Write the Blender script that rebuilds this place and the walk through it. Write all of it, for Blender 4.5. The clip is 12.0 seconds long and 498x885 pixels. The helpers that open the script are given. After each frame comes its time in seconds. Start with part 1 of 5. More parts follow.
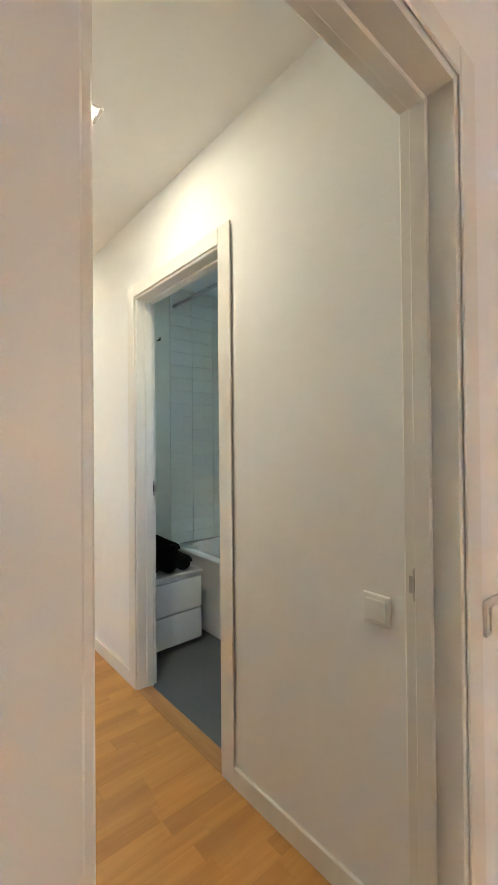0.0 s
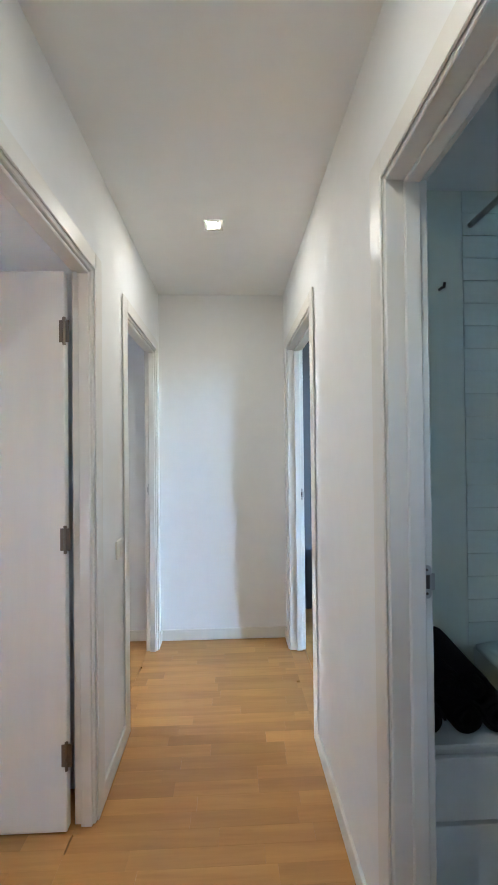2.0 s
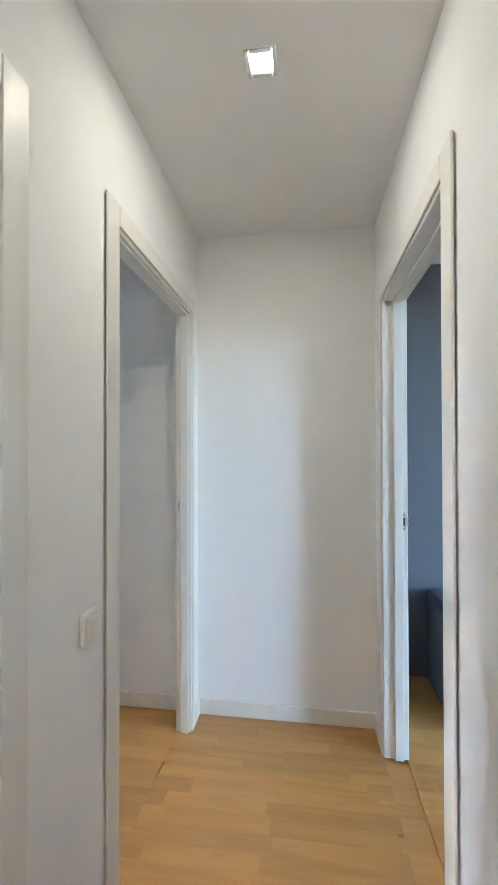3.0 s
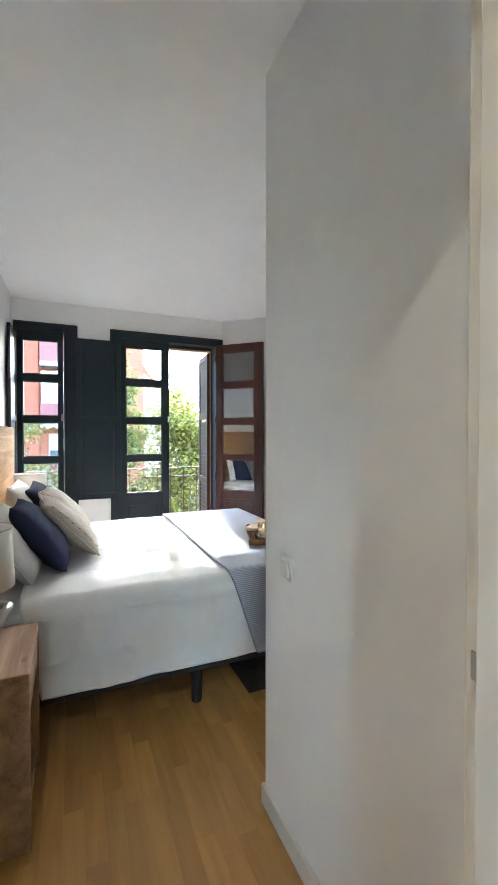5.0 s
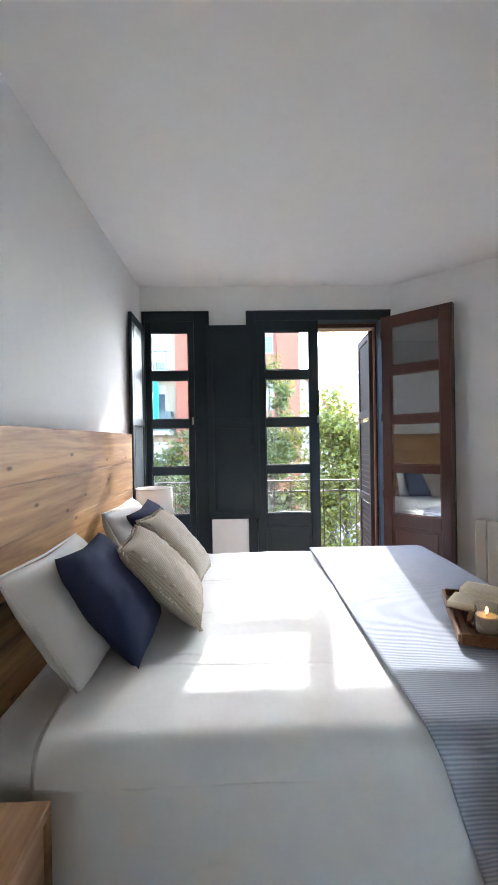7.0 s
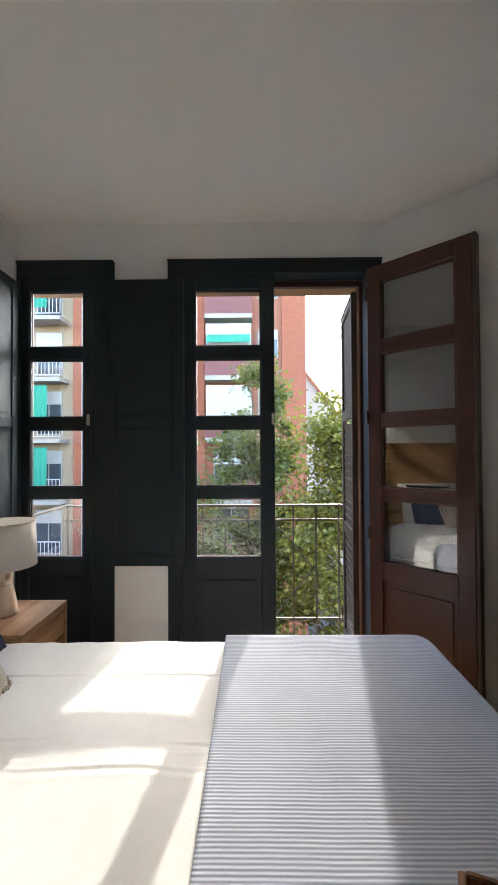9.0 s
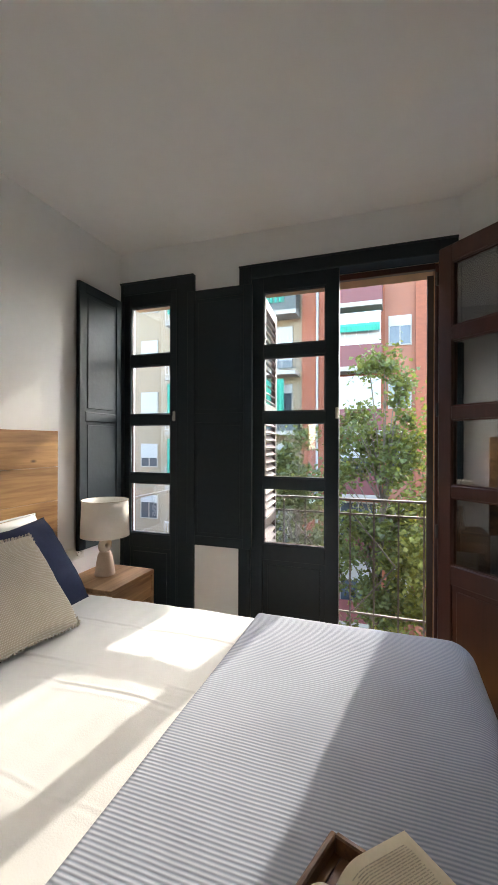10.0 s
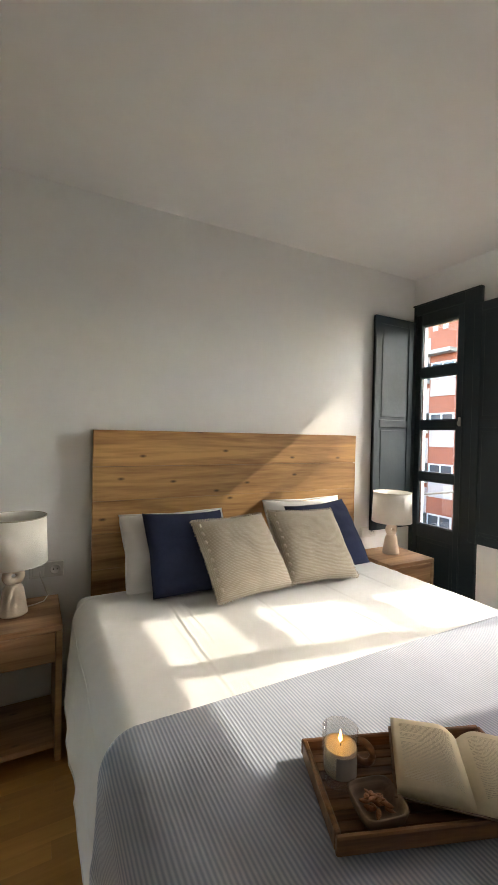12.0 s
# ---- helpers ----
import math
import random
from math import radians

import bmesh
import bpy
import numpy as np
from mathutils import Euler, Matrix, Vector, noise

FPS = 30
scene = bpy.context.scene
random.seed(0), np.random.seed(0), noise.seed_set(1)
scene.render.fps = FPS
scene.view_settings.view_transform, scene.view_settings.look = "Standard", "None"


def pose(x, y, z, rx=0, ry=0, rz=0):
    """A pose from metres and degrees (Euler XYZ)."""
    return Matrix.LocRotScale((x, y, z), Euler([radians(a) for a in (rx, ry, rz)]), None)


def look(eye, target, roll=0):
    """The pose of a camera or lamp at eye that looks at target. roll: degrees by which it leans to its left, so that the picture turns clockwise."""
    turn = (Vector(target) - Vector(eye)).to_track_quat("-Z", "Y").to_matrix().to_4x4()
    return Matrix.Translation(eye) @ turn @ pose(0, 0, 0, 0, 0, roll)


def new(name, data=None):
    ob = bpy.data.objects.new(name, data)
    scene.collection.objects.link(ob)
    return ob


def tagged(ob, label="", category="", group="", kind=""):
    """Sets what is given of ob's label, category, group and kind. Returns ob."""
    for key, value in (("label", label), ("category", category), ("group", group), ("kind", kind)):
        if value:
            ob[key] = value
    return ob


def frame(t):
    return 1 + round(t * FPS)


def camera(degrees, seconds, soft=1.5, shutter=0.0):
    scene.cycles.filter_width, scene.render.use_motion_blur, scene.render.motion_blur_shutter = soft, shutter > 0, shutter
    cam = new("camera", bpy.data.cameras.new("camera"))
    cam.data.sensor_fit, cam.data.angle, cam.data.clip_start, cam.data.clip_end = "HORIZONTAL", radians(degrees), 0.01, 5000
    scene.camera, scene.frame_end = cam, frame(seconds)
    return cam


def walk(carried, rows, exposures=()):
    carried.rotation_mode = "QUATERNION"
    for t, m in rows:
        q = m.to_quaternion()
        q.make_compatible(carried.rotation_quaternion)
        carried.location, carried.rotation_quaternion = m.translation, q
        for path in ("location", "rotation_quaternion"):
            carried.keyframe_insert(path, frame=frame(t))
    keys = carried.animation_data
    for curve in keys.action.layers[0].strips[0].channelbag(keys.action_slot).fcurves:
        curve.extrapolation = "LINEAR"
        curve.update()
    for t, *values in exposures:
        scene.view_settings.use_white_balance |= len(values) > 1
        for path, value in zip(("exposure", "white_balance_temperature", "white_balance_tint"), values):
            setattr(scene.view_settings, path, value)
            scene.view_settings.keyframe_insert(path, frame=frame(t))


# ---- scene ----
cam = camera(62.3, 12.0)
PATH = [
    (0, (-0.367, -3.989, 1.258), (0.939, -2.475, 1.279), -0.5),
    (0.5, (-0.119, -3.843, 1.301), (0.767, -2.05, 1.284), -0.3),
    (1, (0.051, -3.656, 1.332), (0.549, -1.719, 1.323), -0.5),
    (1.5, (0.167, -3.378, 1.353), (0.409, -1.393, 1.361), -0.7),
    (2, (0.205, -2.98, 1.376), (0.293, -0.982, 1.397), -0.6),
    (2.5, (0.258, -2.553, 1.385), (0.198, -0.554, 1.403), -0.4),
    (4.5, (0.122, -0.898, 1.388), (-1.322, 0.487, 1.392), 0.5),
    (5, (0.034, -0.663, 1.412), (-1.804, 0.126, 1.380), -0.0),
    (5.5, (-0.065, -0.511, 1.431), (-2.038, -0.19, 1.368), -0.3),
    (6, (-0.326, -0.446, 1.421), (-2.32, -0.304, 1.369), -0.4),
    (6.5, (-0.637, -0.403, 1.415), (-2.636, -0.332, 1.387), -0.9),
    (8.5, (-2.02, -0.032, 1.428), (-4.02, -0.007, 1.446), -0.7),
    (9, (-2.151, 0.21, 1.418), (-4.15, 0.19, 1.453), -0.3),
    (9.5, (-2.168, 0.456, 1.406), (-4.146, 0.157, 1.418), -0.2),
    (10, (-2.095, 0.636, 1.423), (-3.984, -0.021, 1.422), 0.2),
    (10.5, (-1.999, 0.757, 1.449), (-3.707, -0.284, 1.43), 0.3),
    (11, (-1.988, 0.927, 1.440), (-3.41, -0.479, 1.429), 1.3),
    (11.5, (-1.917, 1.075, 1.44), (-3.012, -0.598, 1.428), 1.2),
    (12, (-1.818, 1.183, 1.469), (-2.748, -0.588, 1.433), 1.2),
]
EXPOSURES = [
    (0.0, 4.3, 6300, 3), (0.5, 3.95, 5650, 6), (1.0, 3.85, 5400, 6), (2.5, 3.6, 5400, 6), (4.5, 3.55, 6400, 4), (5.5, 3.5, 6050, 8),
    (6.5, 3.45, 6050, 9), (8.5, 2.25, 6900, 9), (10.0, 2.25, 7200, 9), (12.0, 2.72, 7600, 8),
]
walk(cam, [(t, look(eye, target, roll)) for t, eye, target, roll in PATH], EXPOSURES)

# ---- light ----
SPOT_W = 0.52
SUN = Vector((1.0, -0.178, -0.675)).normalized()
world = bpy.data.worlds.new("sky")
scene.world = world
world.use_nodes = True
wn = world.node_tree.nodes
sky = wn.new("ShaderNodeTexSky")
sky.sky_type, sky.sun_disc = "NISHITA", False
sky.sun_elevation, sky.sun_rotation = radians(33.7), math.atan2(-1.0, 0.178)
wn["Background"].inputs[1].default_value = 0.55
world.node_tree.links.new(sky.outputs[0], wn["Background"].inputs[0])
sun = new("sun", bpy.data.lights.new("sun", "SUN"))
sun.data.energy, sun.data.angle, sun.data.color = 0.76, radians(0.6), (1.0, 0.98, 0.94)
sun.matrix_world = look((-10, 2, 10), Vector((-10, 2, 10)) + SUN)


# ---- materials ----
def mat(name, color, rough=0.6, metal=0.0, vary=0.06, scale=6.0, bump=0.0, bump_scale=80.0, spec=0.5, rand=0.0, stretch=(1, 1, 1)):
    """Plain surface with two scales of tint, a fine relief, and a shift of tone from piece to piece."""
    m = bpy.data.materials.new(name)
    m.use_nodes = True
    n, l = m.node_tree.nodes, m.node_tree.links
    b = n["Principled BSDF"]
    b.inputs["Metallic"].default_value = metal
    b.inputs["Specular IOR Level"].default_value = spec
    co = n.new("ShaderNodeTexCoord")
    mp = n.new("ShaderNodeMapping")
    mp.inputs["Scale"].default_value = stretch
    l.new(co.outputs["Object"], mp.inputs[0])
    t1, t2 = n.new("ShaderNodeTexNoise"), n.new("ShaderNodeTexNoise")
    t1.inputs["Scale"].default_value, t2.inputs["Scale"].default_value = scale, scale * 9
    t1.inputs["Detail"].default_value, t2.inputs["Detail"].default_value = 3, 4
    add = n.new("ShaderNodeMath")
    add.operation = "ADD"
    for t, k in ((t1, 0), (t2, 1)):
        l.new(mp.outputs[0], t.inputs["Vector"])
        l.new(t.outputs[0], add.inputs[k])
    rmp = n.new("ShaderNodeMapRange")
    for i, v in enumerate((0.6, 1.4, 1 - vary, 1 + vary)):
        rmp.inputs[1 + i].default_value = v
    l.new(add.outputs[0], rmp.inputs[0])
    val = rmp.outputs[0]
    if rand:
        ob, geo = n.new("ShaderNodeObjectInfo"), n.new("ShaderNodeNewGeometry")
        s = n.new("ShaderNodeMath")
        s.operation = "ADD"
        l.new(ob.outputs["Random"], s.inputs[0])
        l.new(geo.outputs["Random Per Island"], s.inputs[1])
        fr = n.new("ShaderNodeMath")
        fr.operation = "FRACT"
        l.new(s.outputs[0], fr.inputs[0])
        rr = n.new("ShaderNodeMapRange")
        rr.inputs[3].default_value, rr.inputs[4].default_value = 1 - rand, 1 + rand
        l.new(fr.outputs[0], rr.inputs[0])
        mul = n.new("ShaderNodeMath")
        mul.operation = "MULTIPLY"
        l.new(val, mul.inputs[0])
        l.new(rr.outputs[0], mul.inputs[1])
        val = mul.outputs[0]
    sc = n.new("ShaderNodeVectorMath")
    sc.operation = "SCALE"
    sc.inputs[0].default_value = color
    l.new(val, sc.inputs["Scale"])
    l.new(sc.outputs[0], b.inputs["Base Color"])
    rg = n.new("ShaderNodeMapRange")
    rg.inputs[3].default_value, rg.inputs[4].default_value = max(rough - 0.06, 0.02), min(rough + 0.06, 1)
    l.new(t1.outputs[0], rg.inputs[0])
    l.new(rg.outputs[0], b.inputs["Roughness"])
    if bump:
        t3, bp = n.new("ShaderNodeTexNoise"), n.new("ShaderNodeBump")
        t3.inputs["Scale"].default_value = bump_scale
        l.new(mp.outputs[0], t3.inputs["Vector"])
        bp.inputs["Strength"].default_value, bp.inputs["Distance"].default_value = bump, 0.01
        l.new(t3.outputs[0], bp.inputs["Height"])
        l.new(bp.outputs[0], b.inputs["Normal"])
    return m


def wood(name, dark, light, axis=0, rough=0.5, knots=0.35, rand=0.12, scale=1.0):
    """Timber with grain along one axis and a few knots."""
    m = bpy.data.materials.new(name)
    m.use_nodes = True
    n, l = m.node_tree.nodes, m.node_tree.links
    b = n["Principled BSDF"]
    co, mp = n.new("ShaderNodeTexCoord"), n.new("ShaderNodeMapping")
    ob, geo = n.new("ShaderNodeObjectInfo"), n.new("ShaderNodeNewGeometry")
    st = [14 * scale] * 3
    st[axis] = 1.1 * scale
    mp.inputs["Scale"].default_value = st
    sm = n.new("ShaderNodeMath")
    sm.operation = "ADD"
    l.new(ob.outputs["Random"], sm.inputs[0])
    l.new(geo.outputs["Random Per Island"], sm.inputs[1])
    off = n.new("ShaderNodeVectorMath")
    off.operation = "SCALE"
    off.inputs[0].default_value = (37, 23, 51)
    l.new(sm.outputs[0], off.inputs["Scale"])
    l.new(off.outputs[0], mp.inputs["Location"])
    l.new(co.outputs["Object"], mp.inputs[0])
    g = n.new("ShaderNodeTexNoise")
    g.inputs["Scale"].default_value, g.inputs["Detail"].default_value, g.inputs["Distortion"].default_value = 1.0, 6, 0.8
    l.new(mp.outputs[0], g.inputs["Vector"])
    f = n.new("ShaderNodeTexNoise")
    f.inputs["Scale"].default_value, f.inputs["Detail"].default_value = 6.0, 2
    l.new(mp.outputs[0], f.inputs["Vector"])
    mixv = n.new("ShaderNodeMath")
    mixv.operation = "MULTIPLY_ADD"
    l.new(f.outputs[0], mixv.inputs[0])
    mixv.inputs[1].default_value = 0.3
    l.new(g.outputs[0], mixv.inputs[2])
    ramp = n.new("ShaderNodeValToRGB")
    ramp.color_ramp.elements[0].position, ramp.color_ramp.elements[1].position = 0.42, 0.82
    ramp.color_ramp.elements[0].color, ramp.color_ramp.elements[1].color = (*dark, 1), (*light, 1)
    l.new(mixv.outputs[0], ramp.inputs[0])
    mk = n.new("ShaderNodeMapping")
    sk = [5.5 * scale] * 3
    sk[axis] = 2.4 * scale
    mk.inputs["Scale"].default_value = sk
    l.new(off.outputs[0], mk.inputs["Location"])
    l.new(co.outputs["Object"], mk.inputs[0])
    vo = n.new("ShaderNodeTexVoronoi")
    vo.voronoi_dimensions = "2D"
    vo.inputs["Scale"].default_value = 1.0
    sp, ad, cb = n.new("ShaderNodeSeparateXYZ"), n.new("ShaderNodeMath"), n.new("ShaderNodeCombineXYZ")
    ad.operation = "ADD"
    l.new(mk.outputs[0], sp.inputs[0])
    l.new(sp.outputs[1], ad.inputs[0])
    l.new(sp.outputs[2], ad.inputs[1])
    l.new(sp.outputs[0], cb.inputs[0])
    l.new(ad.outputs[0], cb.inputs[1])
    l.new(cb.outputs[0], vo.inputs["Vector"])
    kr = n.new("ShaderNodeMapRange")
    kr.inputs[1].default_value, kr.inputs[2].default_value = 0.015, 0.06
    kr.inputs[3].default_value, kr.inputs[4].default_value = 1 - knots, 1.0
    l.new(vo.outputs["Distance"], kr.inputs[0])
    fr = n.new("ShaderNodeMath")
    fr.operation = "FRACT"
    l.new(sm.outputs[0], fr.inputs[0])
    rr = n.new("ShaderNodeMapRange")
    rr.inputs[3].default_value, rr.inputs[4].default_value = 1 - rand, 1 + rand
    l.new(fr.outputs[0], rr.inputs[0])
    mul = n.new("ShaderNodeMath")
    mul.operation = "MULTIPLY"
    l.new(kr.outputs[0], mul.inputs[0])
    l.new(rr.outputs[0], mul.inputs[1])
    sc = n.new("ShaderNodeVectorMath")
    sc.operation = "SCALE"
    l.new(ramp.outputs[0], sc.inputs[0])
    l.new(mul.outputs[0], sc.inputs["Scale"])
    l.new(sc.outputs[0], b.inputs["Base Color"])
    b.inputs["Roughness"].default_value = rough
    bp = n.new("ShaderNodeBump")
    bp.inputs["Strength"].default_value, bp.inputs["Distance"].default_value = 0.15, 0.004
    l.new(mixv.outputs[0], bp.inputs["Height"])
    l.new(bp.outputs[0], b.inputs["Normal"])
    return m


def woven(name, c1, c2, period, axis, rough=0.9, cross=0.0, depth=0.003):
    """Cloth with ribs across one axis, and a finer cross weave."""
    m = bpy.data.materials.new(name)
    m.use_nodes = True
    n, l = m.node_tree.nodes, m.node_tree.links
    b = n["Principled BSDF"]
    b.inputs["Roughness"].default_value = rough
    b.inputs["Specular IOR Level"].default_value = 0.15
    b.inputs["Sheen Weight"].default_value = 0.15
    co = n.new("ShaderNodeTexCoord")
    w = n.new("ShaderNodeTexWave")
    w.bands_direction = "XYZ"[axis]
    w.inputs["Scale"].default_value = 0.314 / period
    w.inputs["Distortion"].default_value, w.inputs["Detail Scale"].default_value = 0.12, 1.0
    l.new(co.outputs["UV"], w.inputs["Vector"])
    ns = n.new("ShaderNodeTexNoise")
    ns.inputs["Scale"].default_value = 5
    l.new(co.outputs["UV"], ns.inputs["Vector"])
    height = w.outputs["Fac"]
    if cross:
        w2 = n.new("ShaderNodeTexWave")
        w2.bands_direction = "XYZ"[1 - axis]
        w2.inputs["Scale"].default_value = 0.314 / (period * cross)
        w2.inputs["Distortion"].default_value = 1.5
        l.new(co.outputs["UV"], w2.inputs["Vector"])
        mu = n.new("ShaderNodeMath")
        mu.operation = "MULTIPLY"
        l.new(w.outputs["Fac"], mu.inputs[0])
        l.new(w2.outputs["Fac"], mu.inputs[1])
        height = mu.outputs[0]
    mx = n.new("ShaderNodeMix")
    mx.data_type = "RGBA"
    mx.inputs[6].default_value, mx.inputs[7].default_value = (*c1, 1), (*c2, 1)
    l.new(height, mx.inputs[0])
    rr = n.new("ShaderNodeMapRange")
    rr.inputs[3].default_value, rr.inputs[4].default_value = 0.9, 1.1
    l.new(ns.outputs[0], rr.inputs[0])
    sc = n.new("ShaderNodeVectorMath")
    sc.operation = "SCALE"
    l.new(mx.outputs[2], sc.inputs[0])
    l.new(rr.outputs[0], sc.inputs["Scale"])
    l.new(sc.outputs[0], b.inputs["Base Color"])
    bp = n.new("ShaderNodeBump")
    bp.inputs["Strength"].default_value, bp.inputs["Distance"].default_value = 0.6, depth
    l.new(height, bp.inputs["Height"])
    l.new(bp.outputs[0], b.inputs["Normal"])
    return m


def glassy(name, tint=(1, 1, 1), rough=0.0):
    m = bpy.data.materials.new(name)
    m.use_nodes = True
    b = m.node_tree.nodes["Principled BSDF"]
    b.inputs["Base Color"].default_value = (*tint, 1)
    b.inputs["Transmission Weight"].default_value = 1.0
    b.inputs["Roughness"].default_value = rough
    b.inputs["IOR"].default_value = 1.5
    return m


def glow(name, color, strength):
    m = bpy.data.materials.new(name)
    m.use_nodes = True
    b = m.node_tree.nodes["Principled BSDF"]
    b.inputs["Base Color"].default_value = (*color, 1)
    b.inputs["Emission Color"].default_value = (*color, 1)
    b.inputs["Emission Strength"].default_value = strength
    return m


PLASTER = mat("white_plaster", (0.88, 0.88, 0.87), 0.85, vary=0.02, scale=1.5, bump=0.05, bump_scale=120)
CEILING = mat("ceiling_paint", (0.89, 0.885, 0.87), 0.9, vary=0.02, scale=1.2)
LACQUER = mat("white_lacquer", (0.80, 0.78, 0.73), 0.38, vary=0.03, scale=3, bump=0.012, bump_scale=60, stretch=(1, 1, 0.08))
SWITCHW = mat("white_plastic", (0.82, 0.81, 0.77), 0.3, vary=0.01)
NICKEL = mat("brushed_nickel", (0.55, 0.53, 0.50), 0.3, 1.0, vary=0.08, scale=40)
STEEL_DARK = mat("dark_steel", (0.07, 0.06, 0.055), 0.4, 0.6)
OAK = wood("oak_parquet", (0.48, 0.235, 0.065), (0.60, 0.315, 0.095), 0, 0.34, 0.06, 0.13)
THRESH = wood("oak_threshold", (0.38, 0.2, 0.07), (0.55, 0.30, 0.11), 1, 0.4, 0.0, 0.05)
NAVYPAINT = mat("blue_black_paint", (0.012, 0.021, 0.028), 0.55, vary=0.12, scale=4, bump=0.05, bump_scale=40, spec=0.32)
MAHOG = mat("red_brown_varnish", (0.062, 0.019, 0.012), 0.35, vary=0.2, scale=8, bump=0.05, bump_scale=50, stretch=(1, 1, 0.1))
SHUTTERB = mat("dark_brown_varnish", (0.05, 0.028, 0.02), 0.45, vary=0.2, scale=8)
PINE = wood("headboard_oak", (0.24, 0.105, 0.033), (0.60, 0.34, 0.135), 0, 0.5, 0.75, 0.30)
TABLEWOOD = wood("nightstand_wood", (0.20, 0.095, 0.042), (0.44, 0.265, 0.14), 0, 0.5, 0.5, 0.1)
TRAYWOOD = wood("tray_wood", (0.10, 0.04, 0.016), (0.27, 0.125, 0.048), 0, 0.4, 0.0, 0.2, 3.0)
BOWLWOOD = wood("bowl_wood", (0.10, 0.06, 0.035), (0.20, 0.125, 0.08), 0, 0.6, 0.0, 0.1, 3.0)
COTTON = mat("white_cotton", (0.72, 0.72, 0.70), 0.95, vary=0.03, scale=3, bump=0.1, bump_scale=260, spec=0.1)
SHEET = mat("white_sheet", (0.76, 0.76, 0.75), 0.95, vary=0.03, scale=3, bump=0.12, bump_scale=260, spec=0.1)
NAVY = mat("navy_cotton", (0.034, 0.043, 0.088), 0.9, vary=0.12, scale=6, bump=0.25, bump_scale=300, spec=0.15)
LINEN = woven("beige_linen", (0.35, 0.30, 0.23), (0.56, 0.505, 0.42), 0.0055, 0, cross=1.3, depth=0.0008)
SHELL = mat("shell_button", (0.52, 0.45, 0.36), 0.4, vary=0.1, scale=60)
LINEN_EDGE = mat("linen_edge", (0.50, 0.445, 0.36), 0.95, vary=0.15, scale=40)
BLANKET = woven("ribbed_blanket", (0.265, 0.30, 0.365), (0.425, 0.455, 0.52), 0.0100, 0, depth=0.0015)
SHADE = mat("linen_shade", (0.80, 0.77, 0.72), 0.9, vary=0.04, scale=20, bump=0.1, bump_scale=250)
CERAMIC = mat("sand_ceramic", (0.62, 0.51, 0.41), 0.7, vary=0.06, scale=12, bump=0.1, bump_scale=150)
BASEDARK = mat("black_bed_base", (0.018, 0.018, 0.02), 0.7)
RUG = mat("dark_rug", (0.05, 0.04, 0.035), 0.95, vary=0.3, scale=40, bump=0.5, bump_scale=200)
TOWEL = mat("black_terry", (0.012, 0.012, 0.013), 0.95, vary=0.3, scale=60, bump=0.8, bump_scale=350, spec=0.1)
BATHFLOOR = mat("blue_grey_vinyl", (0.12, 0.14, 0.155), 0.45, vary=0.08, scale=4)
TILE = mat("glossy_white_tile", (0.76, 0.80, 0.74), 0.18, vary=0.04, scale=5, rand=0.03)
ENAMEL = mat("white_enamel", (0.82, 0.84, 0.83), 0.12, vary=0.01)
FURNW = mat("white_foil", (0.78, 0.79, 0.77), 0.3, vary=0.01)
BATHWALL = mat("bathroom_paint", (0.76, 0.79, 0.70), 0.5, vary=0.03, scale=2)
# dark colour puts the unlit room's shade into its walls and bed
UNLITROOM = mat("unlit_room_grey", (0.12, 0.12, 0.13), 0.9, vary=0.04, scale=2)
GLASS = glassy("window_glass")


def thin_glass(name, gloss=0.22):
    m = bpy.data.materials.new(name)
    m.use_nodes = True
    n, l = m.node_tree.nodes, m.node_tree.links
    tr, gl, mx = n.new("ShaderNodeBsdfTransparent"), n.new("ShaderNodeBsdfGlossy"), n.new("ShaderNodeMixShader")
    tr.inputs[0].default_value = (0.97, 0.97, 0.96, 1)
    gl.inputs["Roughness"].default_value = 0.005
    mx.inputs[0].default_value = gloss
    l.new(tr.outputs[0], mx.inputs[1])
    l.new(gl.outputs[0], mx.inputs[2])
    l.new(mx.outputs[0], n["Material Output"].inputs[0])
    return m


TUMBLER = thin_glass("thin_glass")
OLDPANE = thin_glass("old_window_pane", 0.17)
FROST = mat("frosted_pane", (0.30, 0.27, 0.23), 0.25, vary=0.1, scale=20)
PAPER = mat("aged_paper", (0.66, 0.58, 0.42), 0.9, vary=0.05, scale=10)
INK = mat("printed_text", (0.46, 0.41, 0.31), 0.9, vary=0.1, scale=80)
WAX = mat("cream_wax", (0.74, 0.63, 0.47), 0.5, vary=0.03)
LABELM = mat("grey_label", (0.36, 0.33, 0.31), 0.8)
ALMOND = mat("almond_skin", (0.28, 0.115, 0.045), 0.7, vary=0.25, scale=60, bump=0.3, bump_scale=300, rand=0.2)
FLAME = glow("flame", (1.0, 0.55, 0.14), 4.5)
HINGE = mat("aged_nickel", (0.20, 0.17, 0.14), 0.35, 1.0, vary=0.1, scale=40)
BULB = glow("halogen_bulb", (1.0, 0.86, 0.66), 45.0)
IRON = mat("brown_iron", (0.10, 0.075, 0.055), 0.55, 0.3, vary=0.2, scale=30)
CONCRETE = mat("balcony_stone", (0.42, 0.38, 0.32), 0.9, vary=0.15, scale=6, bump=0.2)
STUCCO_OUT = mat("ochre_render", (0.45, 0.27, 0.15), 0.95, vary=0.1, scale=3)


